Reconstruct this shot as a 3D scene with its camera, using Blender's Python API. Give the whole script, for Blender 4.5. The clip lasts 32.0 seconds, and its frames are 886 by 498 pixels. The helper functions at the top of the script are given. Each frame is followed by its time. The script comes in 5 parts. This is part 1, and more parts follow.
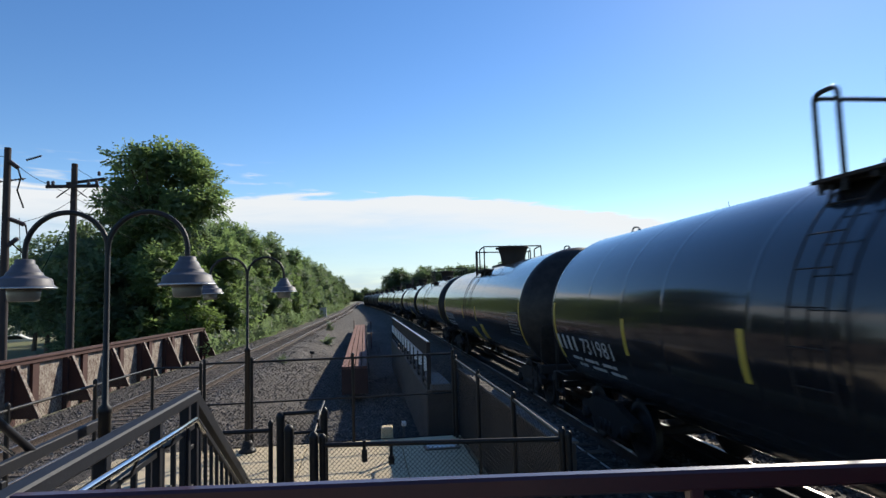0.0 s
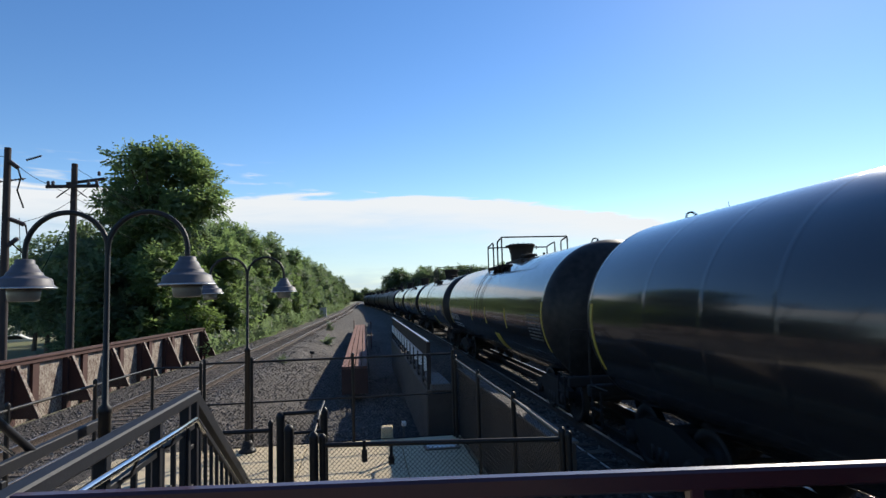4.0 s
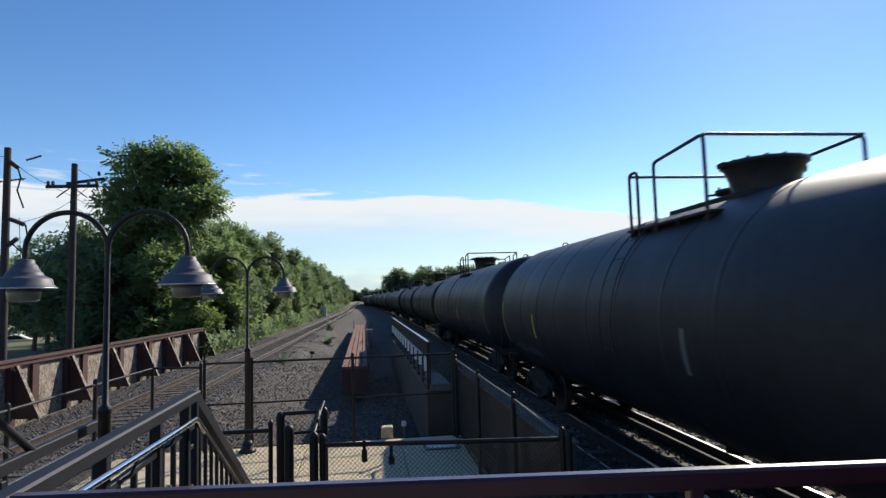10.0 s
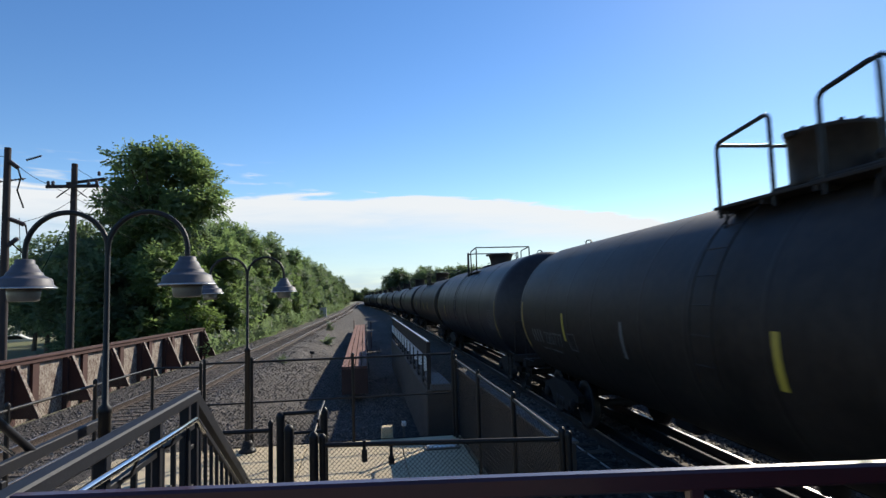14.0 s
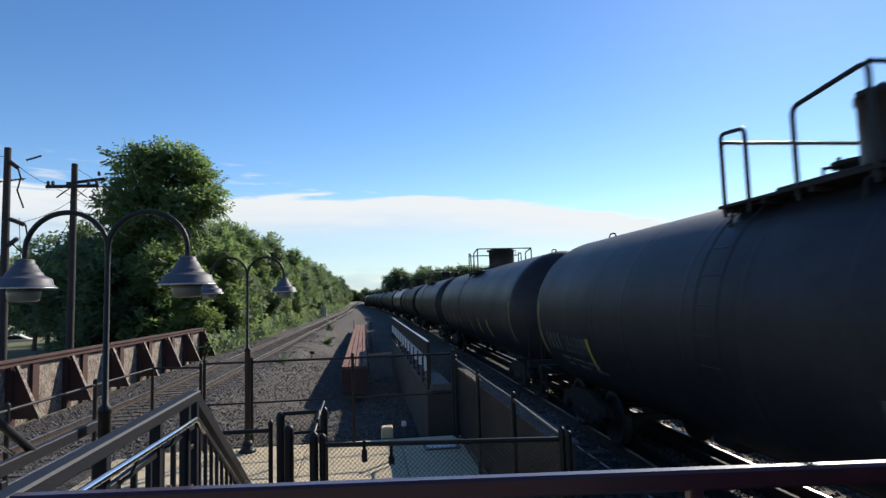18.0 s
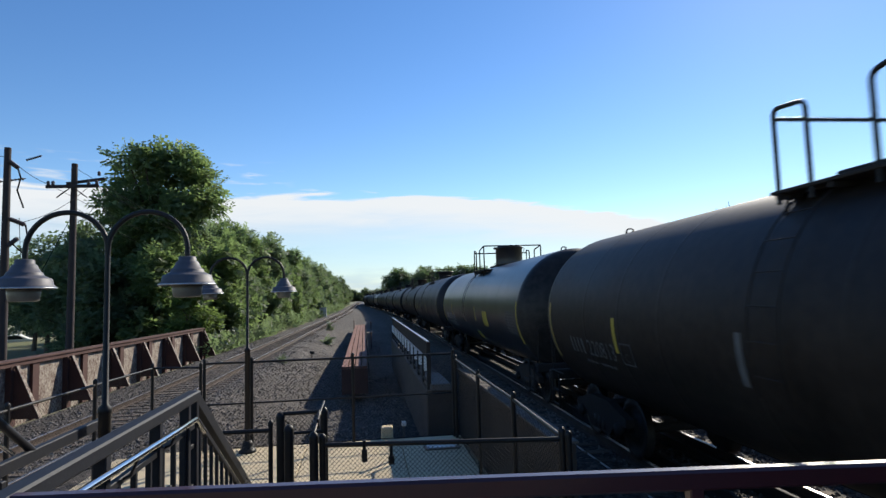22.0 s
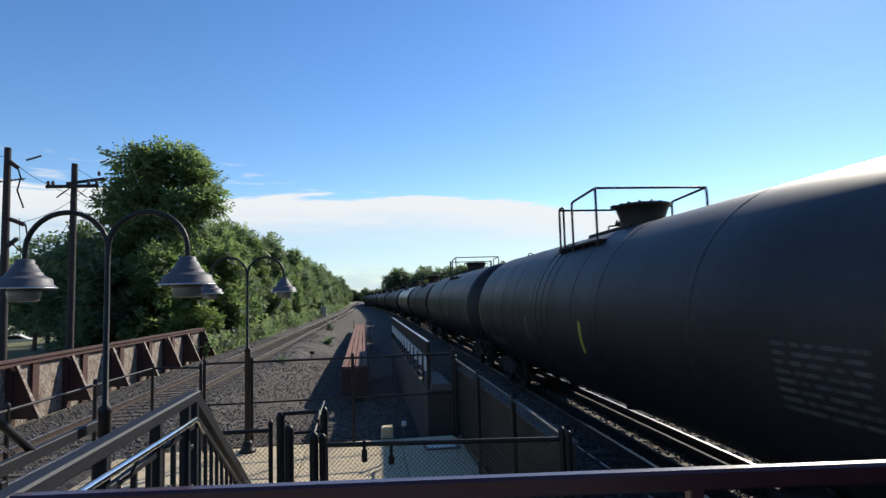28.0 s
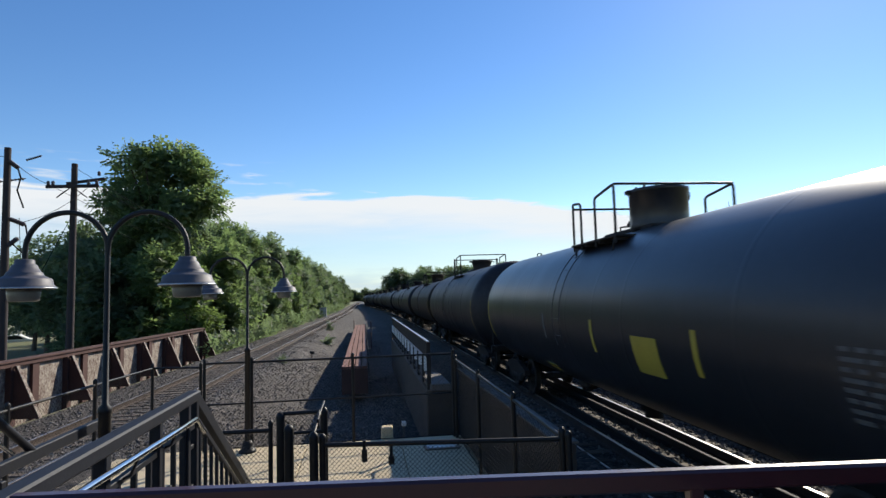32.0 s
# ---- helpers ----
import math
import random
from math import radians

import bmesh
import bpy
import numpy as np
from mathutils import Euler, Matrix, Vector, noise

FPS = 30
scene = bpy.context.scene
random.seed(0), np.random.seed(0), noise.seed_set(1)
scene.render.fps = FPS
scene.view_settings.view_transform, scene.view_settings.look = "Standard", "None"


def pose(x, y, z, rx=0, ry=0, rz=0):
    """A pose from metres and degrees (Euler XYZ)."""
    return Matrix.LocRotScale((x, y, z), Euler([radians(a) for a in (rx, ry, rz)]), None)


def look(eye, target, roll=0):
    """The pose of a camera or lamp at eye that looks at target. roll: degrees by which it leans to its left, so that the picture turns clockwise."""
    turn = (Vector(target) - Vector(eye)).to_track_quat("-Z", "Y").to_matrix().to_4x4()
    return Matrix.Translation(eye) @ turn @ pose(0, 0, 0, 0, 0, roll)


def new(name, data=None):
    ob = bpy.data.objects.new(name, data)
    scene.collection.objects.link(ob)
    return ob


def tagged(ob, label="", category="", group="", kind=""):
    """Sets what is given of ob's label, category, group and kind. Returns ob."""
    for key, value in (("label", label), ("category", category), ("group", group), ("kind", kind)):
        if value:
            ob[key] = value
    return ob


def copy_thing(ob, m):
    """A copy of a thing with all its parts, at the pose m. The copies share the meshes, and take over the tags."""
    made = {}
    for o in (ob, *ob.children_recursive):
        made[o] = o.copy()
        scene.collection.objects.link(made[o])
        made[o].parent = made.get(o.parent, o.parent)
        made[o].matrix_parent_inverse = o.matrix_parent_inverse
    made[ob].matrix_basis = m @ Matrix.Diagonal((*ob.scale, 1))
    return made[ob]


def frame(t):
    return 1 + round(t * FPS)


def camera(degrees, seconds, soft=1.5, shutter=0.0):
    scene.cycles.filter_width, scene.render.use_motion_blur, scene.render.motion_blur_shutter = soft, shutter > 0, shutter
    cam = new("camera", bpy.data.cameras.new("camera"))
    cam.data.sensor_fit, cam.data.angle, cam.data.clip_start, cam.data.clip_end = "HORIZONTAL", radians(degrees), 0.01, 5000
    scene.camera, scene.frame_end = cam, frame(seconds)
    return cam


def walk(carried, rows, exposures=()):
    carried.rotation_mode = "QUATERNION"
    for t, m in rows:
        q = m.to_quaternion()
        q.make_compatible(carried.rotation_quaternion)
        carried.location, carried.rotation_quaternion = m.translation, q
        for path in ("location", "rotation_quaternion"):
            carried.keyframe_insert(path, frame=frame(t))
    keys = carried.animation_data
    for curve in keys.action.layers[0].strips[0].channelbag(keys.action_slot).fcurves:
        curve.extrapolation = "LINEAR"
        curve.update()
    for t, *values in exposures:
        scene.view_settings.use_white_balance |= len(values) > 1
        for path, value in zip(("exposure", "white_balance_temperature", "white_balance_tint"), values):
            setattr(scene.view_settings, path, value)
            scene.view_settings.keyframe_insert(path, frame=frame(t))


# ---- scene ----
# Camera, standing on the raised platform and looking along the line.
EYE = Vector((0.0, 0.0, 2.912))
cam = camera(74.94, 32.0, soft=1.4, shutter=0.15)
STAND = look(EYE, (1.368, 9.873, 3.725), -1.665)
walk(cam, [(0.0, STAND), (32.0, STAND)])
scene.view_settings.exposure = 0.37

# World, sun and sky.
SUN_AZ, SUN_EL = 41.0, 30.8       # degrees east of the line's direction, degrees above the horizon
world = bpy.data.worlds.new("sky")
scene.world = world
world.use_nodes = True
wn = world.node_tree
sky = wn.nodes.new("ShaderNodeTexSky")
sky.sky_type = "NISHITA"
sky.sun_disc = False
sky.sun_elevation, sky.sun_rotation = radians(SUN_EL), radians(SUN_AZ)
sky.air_density, sky.dust_density, sky.ozone_density = 1.0, 0.05, 2.4
deep = wn.nodes.new("ShaderNodeHueSaturation")
deep.inputs["Saturation"].default_value = 1.24
deep.inputs["Hue"].default_value = 0.507
wn.links.new(sky.outputs[0], deep.inputs["Color"])
wn.links.new(deep.outputs[0], wn.nodes["Background"].inputs[0])
wn.nodes["Background"].inputs[1].default_value = 0.118
sun_dir = Vector((math.sin(radians(SUN_AZ)) * math.cos(radians(SUN_EL)), math.cos(radians(SUN_AZ)) * math.cos(radians(SUN_EL)), math.sin(radians(SUN_EL))))
sun = new("sun", bpy.data.lights.new("sun", "SUN"))
sun.data.energy, sun.data.angle, sun.data.color = 5.0, radians(0.53), (1.0, 0.92, 0.78)
sun.matrix_world = look(sun_dir * 200, (0, 0, 0))


# ---- materials ----
def material(name, color, rough=0.7, metal=0.0, second=None, scale=4.0, fine=40.0, bump=0.15, spread=0.5, coat=0.0, dist=0.01, per_piece=0.0, island=0.0, spec=0.5):
    """A surface of two colours in large stains and fine grain, with relief."""
    m = bpy.data.materials.new(name)
    m.use_nodes = True
    t = m.node_tree
    b = t.nodes["Principled BSDF"]
    second = second or tuple(c * 0.6 for c in color)
    co = t.nodes.new("ShaderNodeTexCoord")
    big, small = t.nodes.new("ShaderNodeTexNoise"), t.nodes.new("ShaderNodeTexNoise")
    for n, s, d in ((big, scale, 6.0), (small, fine, 4.0)):
        n.inputs["Scale"].default_value, n.inputs["Detail"].default_value = s, d
        t.links.new(co.outputs["Object"], n.inputs["Vector"])
    ramp = t.nodes.new("ShaderNodeMapRange")
    ramp.inputs[1].default_value, ramp.inputs[2].default_value = 0.5 - spread / 2, 0.5 + spread / 2
    mixn = t.nodes.new("ShaderNodeMath")
    mixn.operation = "MULTIPLY_ADD"
    mixn.inputs[1].default_value = 0.45
    t.links.new(small.outputs[0], mixn.inputs[0])
    half = t.nodes.new("ShaderNodeMath")
    half.operation = "MULTIPLY"
    half.inputs[1].default_value = 0.55
    t.links.new(big.outputs[0], half.inputs[0])
    t.links.new(half.outputs[0], mixn.inputs[2])
    t.links.new(mixn.outputs[0], ramp.inputs[0])
    mix = t.nodes.new("ShaderNodeMix")
    mix.data_type = "RGBA"
    mix.inputs[6].default_value, mix.inputs[7].default_value = (*color, 1), (*second, 1)
    t.links.new(ramp.outputs[0], mix.inputs[0])
    out = mix.outputs[2]
    if per_piece or island:
        src = t.nodes.new("ShaderNodeObjectInfo").outputs["Random"] if per_piece else t.nodes.new("ShaderNodeNewGeometry").outputs["Random Per Island"]
        amount = per_piece or island
        hsv = t.nodes.new("ShaderNodeHueSaturation")
        val = t.nodes.new("ShaderNodeMapRange")
        val.inputs[3].default_value, val.inputs[4].default_value = 1 - amount, 1 + amount
        t.links.new(src, val.inputs[0])
        t.links.new(val.outputs[0], hsv.inputs["Value"])
        t.links.new(out, hsv.inputs["Color"])
        out = hsv.outputs[0]
    t.links.new(out, b.inputs["Base Color"])
    rr = t.nodes.new("ShaderNodeMapRange")
    rr.inputs[3].default_value, rr.inputs[4].default_value = max(0.02, rough - 0.12 * rough), min(1, rough + 0.25 * rough)
    t.links.new(big.outputs[0], rr.inputs[0])
    t.links.new(rr.outputs[0], b.inputs["Roughness"])
    b.inputs["Metallic"].default_value = metal
    b.inputs["Coat Weight"].default_value = coat
    b.inputs["Specular IOR Level"].default_value = spec
    if bump:
        bp = t.nodes.new("ShaderNodeBump")
        bp.inputs["Strength"].default_value, bp.inputs["Distance"].default_value = bump, dist
        t.links.new(small.outputs[0], bp.inputs["Height"])
        t.links.new(bp.outputs[0], b.inputs["Normal"])
    return m


def leaf_material(name, color, second, through_amount=0.58):
    m = material(name, color, 0.5, 0, second, 0.35, 3.0, 0, 0.5, island=0.35, spec=0.5)
    t = m.node_tree
    b, out = t.nodes["Principled BSDF"], t.nodes["Material Output"]
    tr, mx = t.nodes.new("ShaderNodeBsdfTranslucent"), t.nodes.new("ShaderNodeMixShader")
    tr.inputs[0].default_value = (color[0] * 1.5, color[1] * 1.65, color[2] * 1.1, 1)
    mx.inputs[0].default_value = through_amount
    t.links.new(b.outputs[0], mx.inputs[1])
    t.links.new(tr.outputs[0], mx.inputs[2])
    t.links.new(mx.outputs[0], out.inputs[0])
    return m


def stone_bed(name, dark, light, cell):
    """Crushed stone: each stone its own tone, with joints between."""
    m = material(name, light, 0.95, 0, dark, 0.5, 9.0, 0, 0.5)
    t = m.node_tree
    b = t.nodes["Principled BSDF"]
    co = t.nodes.new("ShaderNodeTexCoord")
    v, e = t.nodes.new("ShaderNodeTexVoronoi"), t.nodes.new("ShaderNodeTexVoronoi")
    e.feature = "DISTANCE_TO_EDGE"
    for n in (v, e):
        n.inputs["Scale"].default_value = cell
        t.links.new(co.outputs["Object"], n.inputs["Vector"])
    sep = t.nodes.new("ShaderNodeSeparateColor")
    t.links.new(v.outputs["Color"], sep.inputs[0])
    pw = t.nodes.new("ShaderNodeMath")
    pw.operation = "POWER"
    pw.inputs[1].default_value = 2.6
    t.links.new(sep.outputs[0], pw.inputs[0])
    val = t.nodes.new("ShaderNodeMapRange")
    val.inputs[3].default_value, val.inputs[4].default_value = 0.55, 3.2
    t.links.new(pw.outputs[0], val.inputs[0])
    hsv = t.nodes.new("ShaderNodeHueSaturation")
    src = b.inputs["Base Color"].links[0].from_socket
    t.links.new(src, hsv.inputs["Color"])
    t.links.new(val.outputs[0], hsv.inputs["Value"])
    t.links.new(hsv.outputs[0], b.inputs["Base Color"])
    bp = t.nodes.new("ShaderNodeBump")
    bp.inputs["Strength"].default_value, bp.inputs["Distance"].default_value = 0.9, 0.03
    t.links.new(e.outputs["Distance"], bp.inputs["Height"])
    t.links.new(bp.outputs[0], b.inputs["Normal"])
    return m


M = {}
M["ballast"] = stone_bed("ballast", (0.028, 0.022, 0.019), (0.054, 0.046, 0.040), 13.0)
# Darker stone tones for the bed of the train's track.
M["dark_ballast"] = stone_bed("dark_ballast", (0.022, 0.018, 0.015), (0.044, 0.036, 0.031), 13.0)
M["stone"] = material("stone", (0.165, 0.148, 0.135), 0.9, 0, (0.060, 0.052, 0.046), 8, 60, 0.3, 0.5, island=0.75)
M["earth"] = material("earth", (0.10, 0.13, 0.045), 0.95, 0, (0.20, 0.17, 0.11), 0.12, 2.5, 0.8, 0.45, dist=0.06)
M["concrete"] = material("concrete", (0.58, 0.47, 0.30), 0.85, 0, (0.46, 0.375, 0.245), 0.8, 25, 0.2, 0.6)
M["old_concrete"] = material("old_concrete", (0.17, 0.15, 0.13), 0.9, 0, (0.08, 0.07, 0.062), 1.2, 22, 0.35, 0.5)
# Darker copy of old_concrete, with the shade on the wall faces put into colour.
M["shaded_concrete"] = material("shaded_concrete", (0.085, 0.066, 0.052), 0.9, 0, (0.045, 0.035, 0.028), 1.2, 22, 0.35, 0.5)
M["rust"] = material("rust", (0.085, 0.034, 0.026), 0.85, 0, (0.040, 0.018, 0.015), 1.3, 24, 0.5, 0.5)
# Lighter copy of rust: sunlight on the girder top put into the colour.
M["lit_rust"] = material("lit_rust", (0.22, 0.095, 0.068), 0.85, 0, (0.12, 0.05, 0.036), 1.3, 24, 0.5, 0.5)
M["peeling"] = material("peeling", (0.09, 0.038, 0.025), 0.8, 0, (0.38, 0.32, 0.26), 2.2, 9, 0.4, 0.22)
M["pale_web"] = material("pale_web", (0.34, 0.30, 0.25), 0.8, 0, (0.08, 0.04, 0.03), 3.0, 12, 0.4, 0.3)
M["rail"] = material("rail", (0.058, 0.038, 0.029), 0.8, 0.1, (0.034, 0.022, 0.017), 3, 40, 0.3)
M["railhead"] = material("railhead", (0.30, 0.28, 0.265), 0.36, 1.0, (0.20, 0.19, 0.18), 2, 50, 0.05)
M["tie"] = material("tie", (0.125, 0.092, 0.066), 0.9, 0, (0.06, 0.044, 0.034), 3, 30, 0.5, per_piece=0.35)
M["far_tie"] = material("far_tie", (0.125, 0.092, 0.066), 0.9, 0, (0.06, 0.044, 0.034), 3, 30, 0.3, island=0.35)
M["black_steel"] = material("black_steel", (0.009, 0.009, 0.010), 0.45, 0.0, (0.015, 0.014, 0.014), 5, 60, 0.05, spec=0.25)
M["grey_steel"] = material("grey_steel", (0.012, 0.013, 0.018), 0.5, 0.0, (0.009, 0.010, 0.014), 3, 60, 0.06, spec=0.25)
M["wire"] = material("wire", (0.010, 0.010, 0.010), 0.8, 0.0, None, 5, 60, 0, spec=0.2)
M["galvanised"] = material("galvanised", (0.45, 0.46, 0.48), 0.35, 0.8, (0.33, 0.34, 0.36), 4, 50, 0.1)
M["bright_steel"] = material("bright_steel", (0.65, 0.65, 0.66), 0.16, 1.0, (0.55, 0.55, 0.56), 4, 50, 0.03)
M["maroon"] = material("maroon", (0.055, 0.012, 0.016), 0.3, 0.0, (0.035, 0.01, 0.014), 3, 50, 0.04, coat=0.3)
M["lamp_grey"] = material("lamp_grey", (0.082, 0.080, 0.098), 0.55, 0.0, (0.062, 0.060, 0.074), 5, 60, 0.05)
M["lens"] = material("lens", (0.17, 0.155, 0.13), 0.3, 0.0, (0.12, 0.11, 0.095), 12, 60, 0.05)
M["pole_wood"] = material("pole_wood", (0.036, 0.026, 0.026), 0.9, 0, (0.022, 0.016, 0.017), 2, 22, 0.5)
M["insulator"] = material("insulator", (0.035, 0.022, 0.026), 0.3, 0, None, 6, 40, 0)
M["bark"] = material("bark", (0.11, 0.085, 0.065), 0.95, 0, (0.06, 0.045, 0.035), 2, 18, 0.7)
M["gloss_black"] = material("gloss_black", (0.012, 0.012, 0.015), 0.13, 0, (0.024, 0.022, 0.022), 0.5, 14, 0.02, 0.5, coat=0.25, dist=0.004, spec=0.65)
M["dusty_grey"] = material("dusty_grey", (0.029, 0.026, 0.030), 0.46, 0, (0.010, 0.010, 0.012), 0.8, 7, 0.05, 0.42, dist=0.004, spec=0.25)
M["brown_black"] = material("brown_black", (0.011, 0.0082, 0.007), 0.50, 0, (0.034, 0.025, 0.020), 0.8, 7, 0.08, 0.30, dist=0.004, spec=0.20)
M["dull_black"] = material("dull_black", (0.011, 0.011, 0.012), 0.40, 0, (0.036, 0.033, 0.032), 0.8, 7, 0.05, 0.30, dist=0.004, spec=0.18)
M["satin_black"] = material("satin_black", (0.026, 0.025, 0.030), 0.34, 0, (0.014, 0.014, 0.017), 0.6, 9, 0.04, 0.45, coat=0.05, dist=0.004, spec=0.45)
M["dim_white"] = material("dim_white", (0.13, 0.13, 0.13), 0.6, 0, (0.06, 0.06, 0.062), 5, 40, 0.05)
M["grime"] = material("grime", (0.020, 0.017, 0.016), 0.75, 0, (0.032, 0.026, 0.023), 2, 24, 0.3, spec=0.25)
M["wheel_steel"] = material("wheel_steel", (0.025, 0.02, 0.018), 0.65, 0.1, (0.013, 0.011, 0.01), 3, 30, 0.2)
M["old_yellow"] = material("old_yellow", (0.34, 0.24, 0.06), 0.6, 0, (0.14, 0.10, 0.04), 6, 40, 0.05)
M["yellow"] = material("yellow", (0.46, 0.34, 0.04), 0.5, 0, (0.33, 0.245, 0.04), 3, 30, 0.05)
M["pale_paint"] = material("pale_paint", (0.46, 0.46, 0.46), 0.6, 0, (0.28, 0.28, 0.285), 6, 40, 0.05)
M["faint_paint"] = material("faint_paint", (0.085, 0.082, 0.082), 0.6, 0, (0.03, 0.028, 0.029), 5, 40, 0.05)
M["white_paint"] = material("white_paint", (0.78, 0.78, 0.76), 0.4, 0, (0.68, 0.68, 0.66), 2, 40, 0.05)
M["glass_dark"] = material("glass_dark", (0.02, 0.022, 0.025), 0.08, 0, None, 2, 30, 0)
M["leaf"] = leaf_material("leaf", (0.138, 0.180, 0.092), (0.086, 0.122, 0.064))
M["leaf_light"] = leaf_material("leaf_light", (0.125, 0.165, 0.064), (0.080, 0.112, 0.046))
M["leaf_dark"] = leaf_material("leaf_dark", (0.130, 0.164, 0.108), (0.090, 0.120, 0.080))
# Muted green for distant trees: their haze is put into the leaf colour.
M["leaf_far"] = leaf_material("leaf_far", (0.095, 0.125, 0.075), (0.065, 0.090, 0.055))


# ---- mesh building ----
class Shape:
    """Collects faces of one part."""

    def __init__(self):
        self.v, self.f, self.s = [], [], []

    def add(self, verts, faces, smooth=False):
        k = len(self.v)
        self.v += [tuple(p) for p in verts]
        self.f += [tuple(i + k for i in q) for q in faces]
        self.s += [smooth] * len(faces)
        return self

    def box(self, c, size, turn=None, bevel=0.0):
        x, y, z = (0.5 * a for a in size)
        b = min(bevel, 0.45 * min(size))
        r = Euler([radians(a) for a in turn]).to_matrix() if turn else None
        if b <= 0:
            vs = [(i * x, j * y, k * z) for i in (-1, 1) for j in (-1, 1) for k in (-1, 1)]
            fs = [(0, 1, 3, 2), (4, 6, 7, 5), (0, 4, 5, 1), (2, 3, 7, 6), (0, 2, 6, 4), (1, 5, 7, 3)]
        else:
            vs, idx = [], {}
            for i in (-1, 1):
                for j in (-1, 1):
                    for k in (-1, 1):
                        for a in range(3):
                            idx[i, j, k, a] = len(vs)
                            vs.append((i * (x - (0 if a == 0 else b)), j * (y - (0 if a == 1 else b)), k * (z - (0 if a == 2 else b))))
            fs = []
            for a in range(3):
                u, w = [q for q in range(3) if q != a]
                for sgn in (-1, 1):
                    ring = []
                    for p, q in ((-1, -1), (1, -1), (1, 1), (-1, 1)):
                        key = [0, 0, 0]
                        key[a], key[u], key[w] = sgn, p, q
                        ring.append(idx[(*key, a)])
                    flip = (sgn > 0) == (a == 1)
                    fs.append(tuple(reversed(ring)) if flip else tuple(ring))
                for p in (-1, 1):
                    for q in (-1, 1):
                        k1, k2 = [0, 0, 0], [0, 0, 0]
                        k1[a], k2[a] = -1, 1
                        k1[u] = k2[u] = p
                        k1[w] = k2[w] = q
                        fs.append((idx[(*k1, u)], idx[(*k2, u)], idx[(*k2, w)], idx[(*k1, w)]))
            for i in (-1, 1):
                for j in (-1, 1):
                    for k in (-1, 1):
                        fs.append(tuple(idx[i, j, k, a] for a in range(3)))
        c = Vector(c)
        return self.add([c + (r @ Vector(p) if r else Vector(p)) for p in vs], fs)

    def tube(self, path, radius, n=8, caps=True):
        """A round bar along a path; radius is a number or one for each point."""
        pts = [Vector(p) for p in path]
        rad = radius if isinstance(radius, (list, tuple)) else [radius] * len(pts)
        vs, up = [], None
        for i, p in enumerate(pts):
            d = (pts[min(i + 1, len(pts) - 1)] - pts[max(i - 1, 0)]).normalized()
            if up is None:
                up = Vector((0, 0, 1)) if abs(d.z) < 0.9 else Vector((1, 0, 0))
            a = d.cross(up).normalized()
            up = a.cross(d).normalized()
            vs += [p + rad[i] * (math.cos(t) * a + math.sin(t) * up) for t in (2 * math.pi * j / n for j in range(n))]
        fs = [(i * n + j, i * n + (j + 1) % n, (i + 1) * n + (j + 1) % n, (i + 1) * n + j) for i in range(len(pts) - 1) for j in range(n)]
        self.add(vs, fs, True)
        if caps:
            self.add(vs[:n], [tuple(range(n))[::-1]])
            self.add(vs[-n:], [tuple(range(n))])
        return self

    def lathe(self, profile, n=24, at=(0, 0, 0), axis="z", smooth=True):
        """Turns (radius, height) pairs about an axis."""
        vs, fs = [], []
        for r, h in profile:
            for j in range(n):
                t = 2 * math.pi * j / n
                p = (r * math.cos(t), r * math.sin(t), h)
                p = {"z": p, "y": (p[0], h, p[1]), "x": (h, p[0], p[1])}[axis]
                vs.append((at[0] + p[0], at[1] + p[1], at[2] + p[2]))
        for i in range(len(profile) - 1):
            for j in range(n):
                q = (i * n + j, i * n + (j + 1) % n, (i + 1) * n + (j + 1) % n, (i + 1) * n + j)
                fs.append(q[::-1] if axis == "y" else q)
        return self.add(vs, fs, smooth)

    def extrude(self, outline, a, b, axis="y"):
        """A prism of an outline (two coordinates) between a and b along an axis."""
        n = len(outline)
        def p(q, h):
            return {"y": (q[0], h, q[1]), "x": (h, q[0], q[1]), "z": (q[0], q[1], h)}[axis]
        vs = [p(q, a) for q in outline] + [p(q, b) for q in outline]
        fs = [(i, (i + 1) % n, n + (i + 1) % n, n + i) for i in range(n)] + [tuple(range(n))[::-1], tuple(range(n, 2 * n))]
        return self.add(vs, fs)

    def mesh(self, name, *mats):
        me = bpy.data.meshes.new(name)
        me.from_pydata(self.v, [], self.f)
        for m in mats:
            me.materials.append(m)
        me.polygons.foreach_set("use_smooth", self.s)
        me.update()
        return me


def part(name, shape, mat, parent=None, label=""):
    """Links a shape as one mesh object under a thing or a part."""
    ob = new(name, shape if isinstance(shape, bpy.types.Mesh) else shape.mesh(name, mat))
    if parent:
        ob.parent = parent
    if label:
        ob["label"] = label
    return ob


def thing(name, at, label, category, group="", kind=""):
    """An empty at the base of a thing, to carry its parts."""
    ob = new(name)
    ob.empty_display_size = 0.2
    ob.matrix_world = at if isinstance(at, Matrix) else Matrix.Translation(at)
    return tagged(ob, label, category, group, kind)


def arc(cx, cz, r, a0, a1, n=10):
    return [(cx + r * math.cos(radians(a0 + (a1 - a0) * i / n)), cz + r * math.sin(radians(a0 + (a1 - a0) * i / n))) for i in range(n + 1)]


# ---- ground and tracks ----
PAD_Z = 0.08


def drift(y):
    """How far the left-hand track has come over at y metres."""
    return 0.021 * min(max(y, -60.0), 140.0)


def left_line(y):
    return -6.93 + drift(y)


